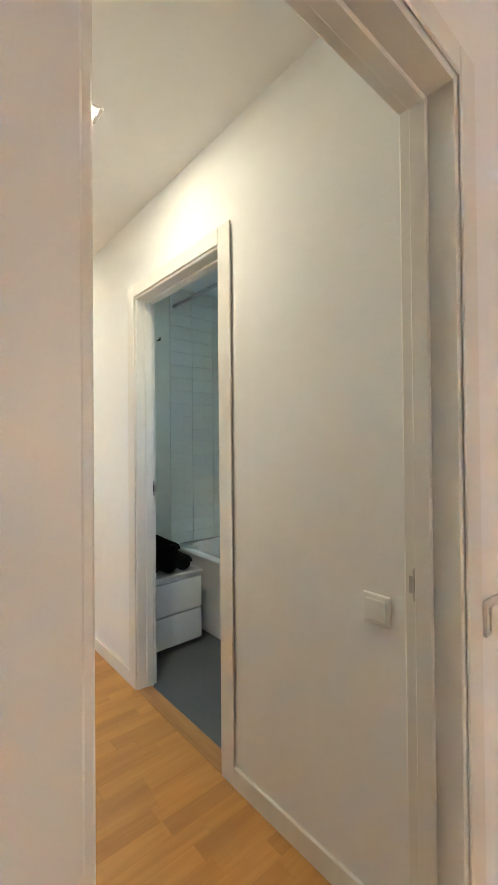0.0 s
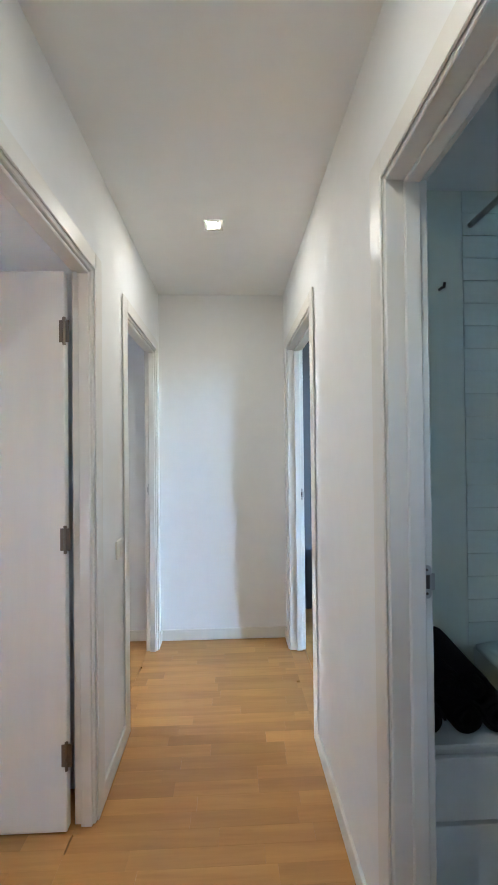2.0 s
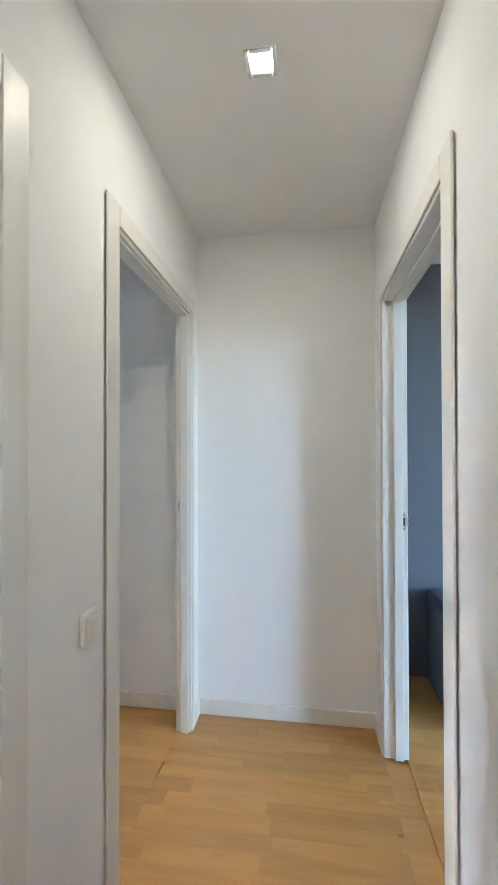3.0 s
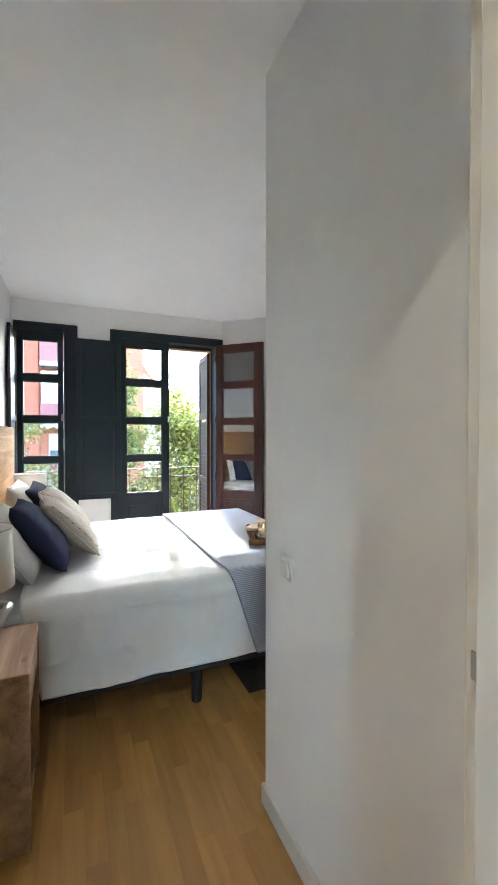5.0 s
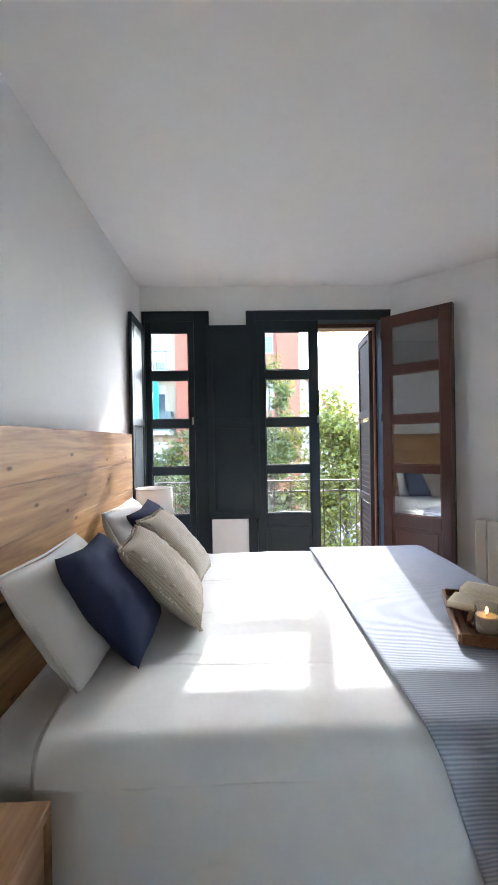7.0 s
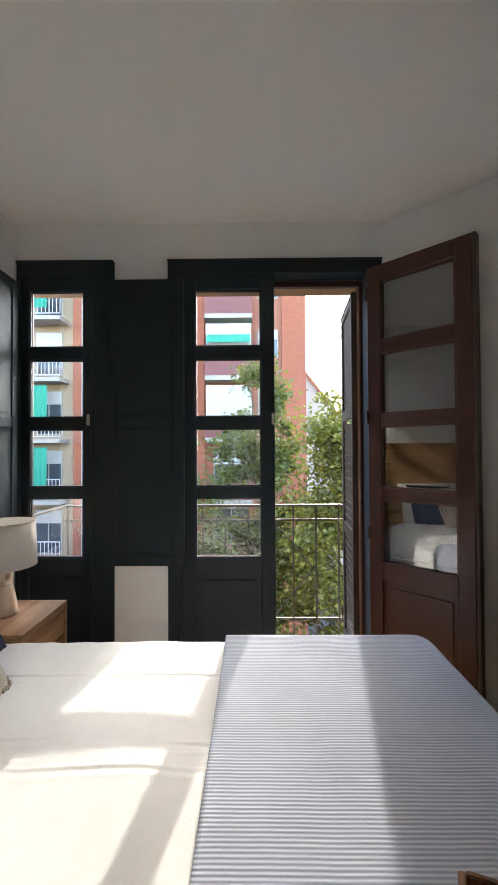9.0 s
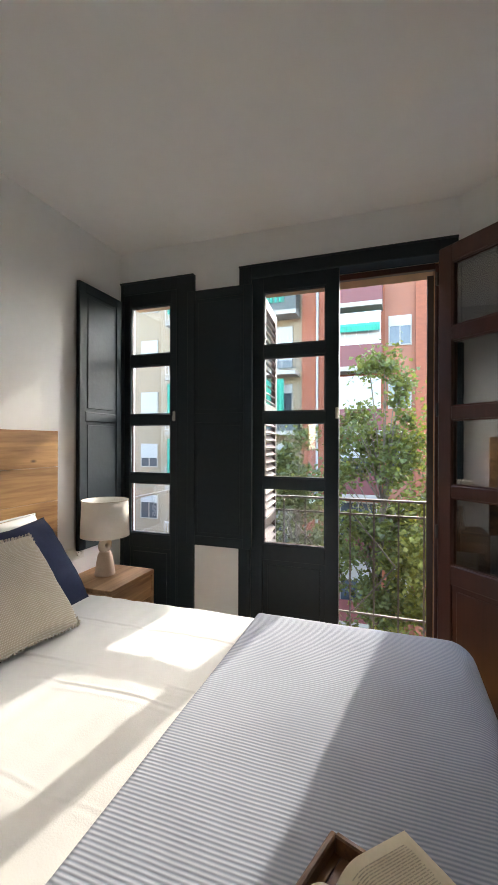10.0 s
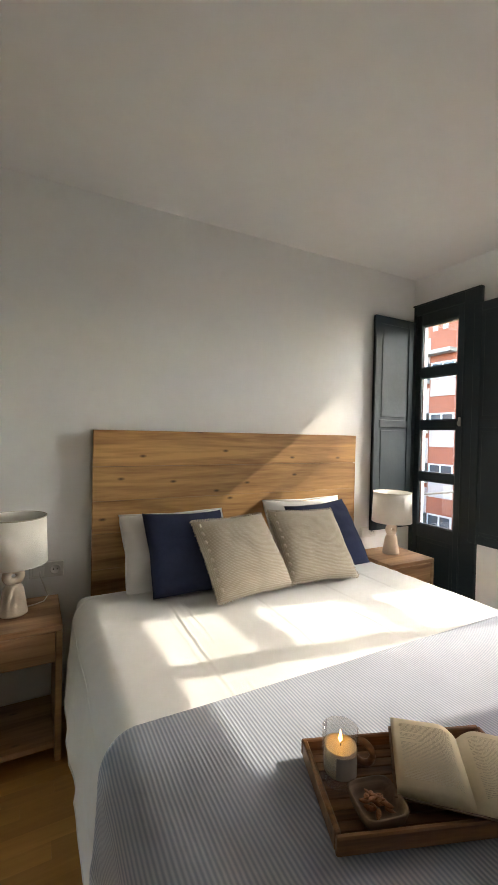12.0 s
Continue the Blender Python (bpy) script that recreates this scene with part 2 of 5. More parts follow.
# ---- building blocks ----
def boxes(list_of, bevel=0.0, seg=1):
    bm = bmesh.new()
    for x0, y0, z0, x1, y1, z1 in list_of:
        m = Matrix.LocRotScale(((x0 + x1) / 2, (y0 + y1) / 2, (z0 + z1) / 2), None, (abs(x1 - x0), abs(y1 - y0), abs(z1 - z0)))
        bmesh.ops.create_cube(bm, size=1, matrix=m)
    if bevel:
        bmesh.ops.bevel(bm, geom=bm.edges[:], offset=bevel, segments=seg, affect="EDGES", profile=0.5)
    return bm


def mesh_of(bm, name, material, smooth=False):
    me = bpy.data.meshes.new(name)
    bmesh.ops.recalc_face_normals(bm, faces=bm.faces[:])
    if smooth:
        for f in bm.faces:
            f.smooth = True
    bm.to_mesh(me)
    bm.free()
    me.materials.append(material)
    return me


def part(name, bm, material, parent=None, label="", smooth=False, at=None):
    ob = new(name, mesh_of(bm, name, material, smooth))
    if parent:
        ob.parent = parent
    if at is not None:
        ob.matrix_basis = at
    if label:
        ob["label"] = label
    return ob


def thing(name, label, category, group="", at=None):
    ob = new(name)
    if at is not None:
        ob.matrix_basis = at
    return tagged(ob, label, category, group)


def structure(name, bm, material, label, category, smooth=False, at=None):
    return tagged(part(name, bm, material, None, "", smooth, at), label, category, kind="structure")


def lathe(profile, seg=28, sx=1.0, sy=1.0):
    """A turned body from (radius, height) pairs."""
    bm = bmesh.new()
    rings = []
    for r, z in profile:
        rings.append([bm.verts.new((r * sx * math.cos(2 * math.pi * i / seg), r * sy * math.sin(2 * math.pi * i / seg), z)) for i in range(seg)])
    for a, b in zip(rings, rings[1:]):
        for i in range(seg):
            bm.faces.new((a[i], a[(i + 1) % seg], b[(i + 1) % seg], b[i]))
    for ring in (rings[0], rings[-1]):
        bm.faces.new(ring)
    return bm


def tube(points, r, seg=8):
    """A round bar along points."""
    bm = bmesh.new()
    rings = []
    for i, p in enumerate(points):
        a, b = Vector(points[max(i - 1, 0)]), Vector(points[min(i + 1, len(points) - 1)])
        q = (b - a).to_track_quat("Z", "Y").to_matrix()
        rings.append([bm.verts.new(Vector(p) + q @ Vector((r * math.cos(2 * math.pi * k / seg), r * math.sin(2 * math.pi * k / seg), 0))) for k in range(seg)])
    for a, b in zip(rings, rings[1:]):
        for k in range(seg):
            bm.faces.new((a[k], a[(k + 1) % seg], b[(k + 1) % seg], b[k]))
    bm.faces.new(rings[0])
    bm.faces.new(rings[-1])
    return bm


# ---- large structure ----
XL, XR, HC = -0.307, 0.595, 2.478      # corridor sides and ceiling height
XW, YH, HB = -4.57, -1.20, 2.757       # window wall, headboard wall, bedroom ceiling height
T, TE = 0.068, 0.10                    # partition thickness, west and east of the corridor
DH = 2.05                              # door opening height
CW = 0.07                              # casing width
TOP = 2.95
LDOOR, BDOOR, BATH, RDOOR = (-2.20, -1.415), (-0.945, -0.135), (-2.715, -1.965), (-1.04, -0.18)
LIV = (-0.25, 0.55)


def wall_with(name, axis, a0, a1, lo, hi, holes, material, label, z1=TOP):
    """A wall a0..a1 thick that runs lo..hi along the other axis, with openings (from, to, bottom, top)."""
    out, cur = [], lo
    for h0, h1, b, t in sorted(holes):
        out.append((cur, h0, 0, z1))
        out.append((h0, h1, t, z1))
        if b > 0:
            out.append((h0, h1, 0, b))
        cur = h1
    out.append((cur, hi, 0, z1))
    bl = [(a0, s, z0, a1, e, zz) if axis == "x" else (s, a0, z0, e, a1, zz) for s, e, z0, zz in out if e - s > 1e-4]
    return structure(name, boxes(bl), material, label, "wall")


wall_with("wall_corridor_west", "x", XL - T, XL, -3.5, T, [(*LDOOR, 0, DH), (*BDOOR, 0, DH)], PLASTER, "white plastered corridor wall with two doorways")
wall_with("wall_corridor_east", "x", XR, XR + TE, -3.5, T, [(*BATH, 0, DH), (*RDOOR, 0, DH)], PLASTER, "white plastered corridor wall with two doorways")
wall_with("wall_corridor_end", "y", 0, T, XL, XR, [], PLASTER, "plain white plastered wall closing the corridor")
wall_with("wall_living", "y", -3.62, -3.5, -2.6, 2.6, [(*LIV, 0, DH)], PLASTER, "cream white wall with the doorway to the corridor")
# unseen opening added behind the camera to let sky light into the living room
wall_with("wall_living_back", "y", -7.2, -7.0, -2.6, 2.6, [(0.2, 1.4, 0.9, 2.1)], PLASTER, "plain white wall with an unseen opening added for daylight")
wall_with("wall_living_west", "x", -2.7, -2.6, -7.2, -3.5, [], PLASTER, "plain white living room wall")
wall_with("wall_living_east", "x", 2.6, 2.7, -7.2, -3.5, [], PLASTER, "plain white living room wall")
wall_with("wall_headboard", "y", YH - T, YH, XW, XL - T, [], PLASTER, "plain white wall behind the bed")
wall_with("wall_vestibule", "y", 0.01, T, -1.373, XL - T, [], PLASTER, "white wall beside the bedroom entrance")
wall_with("wall_bedroom_east", "x", -1.373, -1.263, T, 2.3, [], PLASTER, "plain white bedroom wall")
wall_with("wall_bedroom_north", "y", 2.3, 2.42, -3.5, -1.263, [], PLASTER, "plain white bedroom wall")
W1, W2, WH = (-1.17, -0.725), (-0.222, 0.895), 2.468
XO = XW - 0.14
wall_with("wall_window", "x", XO, XW, -1.4, 0.975, [(*W1, 0.02, WH), (*W2, 0.02, WH)], PLASTER, "white facade wall with a narrow window and a balcony door")
DIAG = Matrix.Translation((XW, 0.975, 0)) @ Matrix.Rotation(radians(48), 4, "Z")
structure("wall_chamfer", boxes([(-0.03, 0, 0, 2.0, 0.25, TOP)]), PLASTER, "white slanting wall beside the balcony door", "wall", at=DIAG)
# west room, bathroom and east room
wall_with("wall_westroom_south", "y", -3.62, -3.5, -4.6, -2.6, [], PLASTER, "plain white wall")
# the hole is out of view, added only so daylight fills the side room
wall_with("wall_westroom_west", "x", -4.7, -4.6, -3.62, -1.31, [(-3.0, -2.0, 0.9, 2.2)], PLASTER, "plain white wall with an opening added out of view for light")
wall_with("wall_bath_north", "y", -1.21, -1.14, XR + TE, 2.15, [], BATHWALL, "pale bathroom back wall")
# small high opening, never in view, added to bring sky light into the bathroom
wall_with("wall_bath_east", "x", 2.05, 2.15, -3.5, -1.21, [(-3.2, -2.88, 1.5, 2.0)], BATHWALL, "pale bathroom wall with a small unseen opening added to brighten it")
# the east room's lack of light is painted into these wall colours
wall_with("wall_eastroom_east", "x", 3.0, 3.1, -1.14, 0.6, [], UNLITROOM, "bedroom wall coloured dark to stand for an unlit room")
wall_with("wall_eastroom_west", "x", XR, XR + TE, T, 0.6, [], UNLITROOM, "bedroom wall coloured dark to stand for an unlit room")
wall_with("wall_eastroom_north", "y", 0.5, 0.6, XR + TE, 3.0, [], UNLITROOM, "bedroom wall coloured dark to stand for an unlit room")

structure("ceiling_corridor", boxes([(XL, -3.5, HC, XR, 0, TOP)]), CEILING, "smooth white corridor ceiling with recessed spotlights", "ceiling")
structure("ceiling_bedroom", boxes([(-4.9, YH, HB, -1.373, 2.5, TOP), (-1.373, YH, HB, XL - T, 0.01, TOP)]), CEILING, "smooth white bedroom ceiling", "ceiling")
structure("ceiling_living", boxes([(-2.6, -7.0, HC, 2.6, -3.62, TOP)]), CEILING, "white living room ceiling", "ceiling")
structure("ceiling_westroom", boxes([(-4.6, -3.5, HC, XL - T, YH - T, TOP)]), CEILING, "white ceiling", "ceiling")
structure("ceiling_bath", boxes([(XR + TE, -3.5, 2.50, 2.05, -1.21, TOP)]), CEILING, "white bathroom ceiling", "ceiling")
structure("ceiling_eastroom", boxes([(XR + TE, -1.14, HC, 3.0, 0.5, TOP)]), CEILING, "white ceiling", "ceiling")
structure("roof", boxes([(-5.0, -7.3, TOP + 0.005, 3.2, 2.6, TOP + 0.2)]), CONCRETE, "concrete slab over the flat", "roof")
floor = structure("floor", boxes([(-4.85, -7.2, -0.25, 3.1, 2.6, -0.012)]), OAK, "honey oak strip parquet floor", "floor")
structure("floor_bath", boxes([(XR + 0.06, -3.5, -0.011, 2.05, -1.21, -0.002)]), BATHFLOOR, "blue grey bathroom floor", "floor")


# door linings and casings
def doorway(name, axis, face, depth, lo, hi, sides, far=99.0):
    """White lining of an opening in a wall face..face+depth, with casings on the given faces."""
    root = tagged(new(name), "white painted wooden door frame", "door frame", kind="structure")

    def put(label, a0, b0, z0, a1, b1, z1):
        bl = (a0, b0, z0, a1, b1, z1) if axis == "x" else (b0, a0, z0, b1, a1, z1)
        part(label, boxes([bl], 0.003), LACQUER, root)
    lo2, hi2 = lo + 0.018, hi - 0.018
    a0, a1 = face - 0.004, face + depth + 0.004
    put("jamb", a0, lo, 0, a1, lo2, DH)
    put("jamb", a0, hi2, 0, a1, hi, DH)
    put("head", a0, lo2, DH - 0.018, a1, hi2, DH)
    mid = face + depth * 0.62
    put("door_stop", mid - 0.02, lo2, 0, mid + 0.02, lo2 + 0.012, DH - 0.018)
    put("door_stop", mid - 0.02, hi2 - 0.012, 0, mid + 0.02, hi2, DH - 0.018)
    put("door_stop", mid - 0.02, lo2 + 0.012, DH - 0.03, mid + 0.02, hi2 - 0.012, DH - 0.018)
    for s in sides:
        f0, f1 = (face - 0.012, face) if s < 0 else (face + depth, face + depth + 0.012)
        c0, c1 = (f0, face - 0.0045) if s < 0 else (face + depth + 0.0045, f1)
        put("casing", c0, lo - CW, 0, c1, lo + 0.006, DH + CW - 0.01)
        put("casing", c0, hi - 0.006, 0, c1, min(hi + CW, far), DH + CW - 0.01)
        put("casing", c0, lo + 0.006, DH - 0.006, c1, hi - 0.006, DH + CW - 0.01)
    return root, lo2, hi2


def small(name, parent, bl, material, bevel=0.002, label=""):
    return part(name, boxes(bl, bevel), material, parent, label)


def strike(frame_root, axis, across, along, z, sgn):
    """A nickel strike plate with rounded ends let into a jamb; axis is the wall's thin axis, sgn the side its lip is on."""
    m = Matrix.Translation((across, along, z)) if axis == "x" else Matrix.Translation((across, along, z)) @ Matrix.Rotation(radians(-90), 4, "Z")
    pts = [(0.011 * math.cos(q), 0.030 + 0.011 * math.sin(q)) for q in [math.pi * k / 8 for k in range(9)]]
    pts += [(-x, -y) for x, y in pts]
    bm = bmesh.new()
    rings = [[bm.verts.new((x, y, zz)) for x, zz in pts] for y in (0.002, -0.0025)]
    bm.faces.new(rings[0])
    bm.faces.new(rings[1])
    for i in range(len(pts)):
        j = (i + 1) % len(pts)
        bm.faces.new((rings[0][i], rings[0][j], rings[1][j], rings[1][i]))
    part("strike_plate", bm, NICKEL, frame_root, "worn nickel strike plate", False, m)
    part("strike_lip", boxes([(sgn * 0.010, -0.003, -0.020, sgn * 0.020, 0.002, 0.020)], 0.001), NICKEL, frame_root, "", False, m)
    part("latch_hole", boxes([(-0.006, -0.0035, -0.017, 0.006, -0.002, 0.017)]), STEEL_DARK, frame_root, "", False, m)
    for zz in (-0.029, 0.029):
        part("screw", lathe([(0.0035, 0), (0.003, 0.0015), (0.0005, 0.002)], 10), HINGE, frame_root, "", True, m @ Matrix.Translation((0, -0.0022, zz)) @ Matrix.Rotation(radians(90), 4, "X"))


d1, a, b = doorway("door_frame_west", "x", XL - T, T, *LDOOR, (1,))
d2, a, b2 = doorway("door_frame_bedroom", "x", XL - T, T, *BDOOR, (1,), -0.100)
strike(d2, "x", -0.347, b2, 1.094, -1)
d3, a, b3 = doorway("door_frame_bath", "x", XR, TE, *BATH, (-1,))
strike(d3, "x", XR + 0.088, b3, 1.04, 1)
d4, a, b4 = doorway("door_frame_east", "x", XR, TE, *RDOOR, (-1,))
strike(d4, "x", XR + 0.085, b4, 1.05, 1)
d5, a5, b5 = doorway("door_frame_living", "y", -3.62, 0.12, *LIV, (-1, 1))
strike(d5, "y", b5, -3.528, 0.94, -1)
structure("threshold", boxes([(XR - 0.01, BATH[0] + 0.02, -0.001, XR + 0.07, BATH[1] - 0.02, 0.006)], 0.003), THRESH, "oak threshold strip at the bathroom door", "threshold")


def baseboard(x0, y0, x1, y1):
    structure("baseboard", boxes([(x0, y0, 0, x1, y1, 0.078)], 0.004, 2), LACQUER, "white painted wooden baseboard", "baseboard")


B = 0.013
for y0, y1 in ((-3.5, LDOOR[0] - CW), (LDOOR[1] + CW, BDOOR[0] - CW), (-0.100, -B)):
    baseboard(XL, y0, XL + B, y1)
for y0, y1 in ((-3.48, BATH[0] - CW), (BATH[1] + CW, RDOOR[0] - CW), (RDOOR[1] + CW, -B)):
    baseboard(XR - B, y0, XR, y1)
baseboard(XL, -B, XR, 0)
baseboard(-1.373 - B, 0.01 - B, XL - T - 0.02, 0.01)
baseboard(-1.373 - B, 0.01, -1.373, 2.3)
baseboard(XW, YH, XL - T - 0.02, YH + B)


# ---- bedroom windows ----
def panelled(parent, x0, x1, y0, y1, z0, z1, stiles, rails, material, panel="panel", inset=0.012, bead=0.010):
    """A framed leaf in the plane of y: stiles, rails at the given heights, and a recessed panel with a bead in each field."""
    out = []
    for n, (a, b_) in zip(("stile", "stile"), ((y0, y0 + stiles), (y1 - stiles, y1))):
        part(n, boxes([(x0, a, z0, x1, b_, z1)], 0.003), material, parent)
    for r0, r1 in rails:
        part("rail", boxes([(x0, y0 + stiles, r0, x1, y1 - stiles, r1)], 0.003), material, parent)
    for (a, b_), (c, d_) in zip(rails, rails[1:]):
        out.append((y0 + stiles, y1 - stiles, b_, c))
    return out


def shutter(name, label, length, z0, z1, split, material, at, thick=0.028):
    """An inner shutter: a frame with two sunk fields on both faces, hinged along its local origin."""
    root = thing(name, label, "shutter", "inner window shutters", at)
    fields = panelled(root, -thick / 2, thick / 2, 0, length, z0, z1, 0.055, [(z0, z0 + 0.06), (split - 0.03, split + 0.03), (z1 - 0.06, z1)], material)
    for y0, y1, a, b_ in fields:
        part("panel", boxes([(-0.007, y0 - 0.004, a - 0.004, 0.007, y1 + 0.004, b_ + 0.004), (-0.010, y0 + 0.022, a + 0.022, 0.010, y1 - 0.022, b_ - 0.022)], 0.002), material, root)
    return root


PANES = ((0.788, 1.14), (1.203, 1.544), (1.612, 1.955), (2.027, 2.365))


def window_leaf(root, length, stile, inner, outer, glass=GLASS):
    """A glazed leaf of four panes over a panel; local y runs from the hinge, local x is the depth."""
    x0, x1 = -0.022, 0.022
    side = (inner, outer)
    levels = [(0.03, 0.13), (0.69, PANES[0][0])] + [(PANES[i][1], PANES[i + 1][0]) for i in range(3)] + [(PANES[3][1], 2.455)]
    for k, (xa, xb) in enumerate(((x0, 0.0), (0.0, x1))):
        m = side[k]
        part("stile", boxes([(xa, 0, 0.03, xb, stile, 2.455)], 0.003), m, root)
        part("stile", boxes([(xa, length - stile, 0.03, xb, length, 2.455)], 0.003), m, root)
        for a, b_ in levels:
            part("rail", boxes([(xa, stile, a, xb, length - stile, b_)], 0.003), m, root)
        s = -1 if k == 0 else 1
        part("panel", boxes([(0, stile, 0.13, s * 0.010, length - stile, 0.69), (0, stile + 0.03, 0.16, s * 0.016, length - stile - 0.03, 0.66)], 0.003), m, root)
        for a, b_ in PANES:
            part("glazing_bead", boxes([(s * 0.006, stile, a, s * 0.016, stile + 0.008, b_), (s * 0.006, length - stile - 0.008, a, s * 0.016, length - stile, b_),
                                        (s * 0.006, stile + 0.008, a, s * 0.016, length - stile - 0.008, a + 0.008), (s * 0.006, stile + 0.008, b_ - 0.008, s * 0.016, length - stile - 0.008, b_)]), m, root)
    for a, b_ in PANES:
        g = part("pane", boxes([(-0.002, stile - 0.002, a - 0.002, 0.002, length - stile + 0.002, b_ + 0.002)]), glass, root, "clear window pane")
        g.visible_shadow = False
    return root


def casing(name, lo, hi, y0, y1, top, label):
    """Painted frame round a window, standing proud of the plaster; lo..hi is the leaf opening, y0..y1 the outside."""
    root = tagged(new(name), label, "window frame", kind="structure")
    for n, bl in (("side_casing", (XW - 0.10, y0, 0, XW + 0.022, lo + 0.012, top)), ("side_casing", (XW - 0.10, hi - 0.012, 0, XW + 0.022, y1, top)),
                  ("head_casing", (XW - 0.10, lo + 0.012, WH - 0.015, XW + 0.022, hi - 0.012, top)), ("sill", (XO, lo + 0.002, 0.001, XW - 0.0, hi - 0.002, 0.026))):
        part(n, boxes([bl], 0.004), NAVYPAINT if n != "sill" else CONCRETE, root)
    part("moulding", boxes([(XW + 0.022, y0, top - 0.012, XW + 0.034, y1, top), (XW + 0.022, lo - 0.004, 0.08, XW + 0.03, lo + 0.008, WH - 0.004), (XW + 0.022, hi - 0.008, 0.08, XW + 0.03, hi + 0.004, WH - 0.004)], 0.003), NAVYPAINT, root)
    return root


c1 = casing("window_frame_narrow", *W1, -1.182, -0.606, 2.537, "blue-black painted frame round the narrow window")
c2 = casing("window_frame_balcony", *W2, -0.288, 0.969, 2.537, "blue-black painted frame round the balcony door")
for y in (W2[0] + 0.012, W2[1] - 0.03):
    part("rebate", boxes([(XW - 0.135, y, 0.03, XW - 0.10, y + 0.018, WH - 0.02)], 0.002), MAHOG, c2)
part("rebate", boxes([(XW - 0.135, W2[0] + 0.03, WH - 0.05, XW - 0.10, W2[1] - 0.03, WH - 0.016)], 0.002), MAHOG, c2)

part("outer_reveal", boxes([(XO - 0.06, W2[1] - 0.034, 0.0, XW - 0.136, W2[1] + 0.02, WH + 0.02)], 0.003), STUCCO_OUT, c2, "ochre rendered reveal")
for cc, (lo, hi) in ((c1, W1), (c2, W2)):
    part("outer_lintel", boxes([(XO - 0.13, lo - 0.05, WH - 0.045, XO - 0.001, hi + 0.05, WH + 0.25)], 0.004), STUCCO_OUT, cc, "ochre rendered lintel")
leaf1 = thing("casement_window", "closed narrow blue-black casement window with four panes", "window", "", pose(XW - 0.012, W1[0] + 0.014, 0, 0, 0, 0))
window_leaf(leaf1, W1[1] - W1[0] - 0.03, 0.046, MAHOG, NAVYPAINT)
leaf2 = thing("balcony_door", "closed blue-black balcony door leaf with four panes", "balcony door", "balcony door leaves", pose(XW - 0.012, W2[0] + 0.014, 0))
window_leaf(leaf2, 0.545, 0.078, MAHOG, NAVYPAINT)
leaf3 = thing("balcony_door", "red-brown varnished balcony door leaf standing open with four panes", "balcony door", "balcony door leaves", pose(XW + 0.045, W2[1] - 0.012, 0, 0, 0, -45))
window_leaf(leaf3, 0.555, 0.078, MAHOG, MAHOG, OLDPANE)
part("edge", boxes([(-0.024, 0.556, 0.03, 0.024, 0.575, 2.455)], 0.003), SHUTTERB, leaf3, "dark door edge")
for p, y, z in ((leaf1, W1[1] - W1[0] - 0.045, 1.60), (leaf2, 0.535, 1.60)):
    part("latch", boxes([(0.022, y - 0.008, z - 0.035, 0.034, y + 0.008, z + 0.03), (0.034, y - 0.004, z - 0.03, 0.05, y + 0.004, z + 0.0)], 0.002), NICKEL, p, "nickel latch")
for z in (0.95, 1.6, 2.3):
    part("hinge", tube([(0.03, 0.0, z - 0.035), (0.03, 0.0, z + 0.035)], 0.007), STEEL_DARK, leaf2)
    part("hinge", tube([(0.03, 0.0, z - 0.035), (0.03, 0.0, z + 0.035)], 0.007), STEEL_DARK, leaf3)

shutter("inner_shutter", "blue-black inner shutter swung open beside the headboard wall", 0.415, 0.757, 2.405, 1.58, NAVYPAINT, pose(XW + 0.04, W1[0] - 0.002, 0, 0, 0, -89.5))
shutter("inner_shutter", "blue-black panelled inner shutter folded flat over the wall between the windows", 0.445, 0.757, 2.405, 1.58, NAVYPAINT, pose(XW + 0.052, W2[0] + 0.035, 0, 0, 0, 180))

shutter("inner_shutter", "blue-black inner shutter folded behind the open balcony door", 0.50, 0.757, 2.405, 1.58, NAVYPAINT, pose(XW + 0.045, W2[1] - 0.012, 0, 0, 0, -45) @ Matrix.Translation((-0.044, 0.04, 0)))


def louvre(label, at, tilt):
    """Outer louvred shutter folded out from the facade; local y runs outwards."""
    root = thing("louvred_shutter", label, "shutter", "outer louvred shutters", at)
    L, z0, z1 = 0.5, 0.05, 2.40
    for a, b_ in ((0, 0.055), (L - 0.055, L)):
        part("stile", boxes([(-0.018, a, z0, 0.018, b_, z1)], 0.003), SHUTTERB, root)
    for a, b_ in ((z0, 0.13), (0.83, 0.90), (1.62, 1.69), (z1 - 0.07, z1)):
        part("rail", boxes([(-0.018, 0.055, a, 0.018, L - 0.055, b_)], 0.003), SHUTTERB, root)
    bm = boxes([(-0.028, -0.20, -0.004, 0.028, 0.20, 0.004)])
    bmesh.ops.rotate(bm, verts=bm.verts[:], matrix=Matrix.Rotation(radians(tilt), 3, "Y"))
    me = mesh_of(bm, "slat", SHUTTERB)
    for a, b_ in ((0.13, 0.83), (0.90, 1.62), (1.69, z1 - 0.07)):
        for i in range(int((b_ - a) / 0.052)):
            s = new("slat", me)
            s.parent, s.location = root, (0, L / 2, a + 0.03 + i * 0.052)
    return root


louvre("dark brown louvred shutter opened outwards on the balcony", pose(XO - 0.01, W2[0] + 0.035, 0, 0, 0, 96), 38)
louvre("dark brown louvred shutter opened outwards on the balcony", pose(XW - 0.145, W2[1] - 0.052, 0, 0, 0, 85), 82)

# ---- bed ----
BX0, BX1, BY1, BZ = -3.80, -2.02, 0.90, 0.675


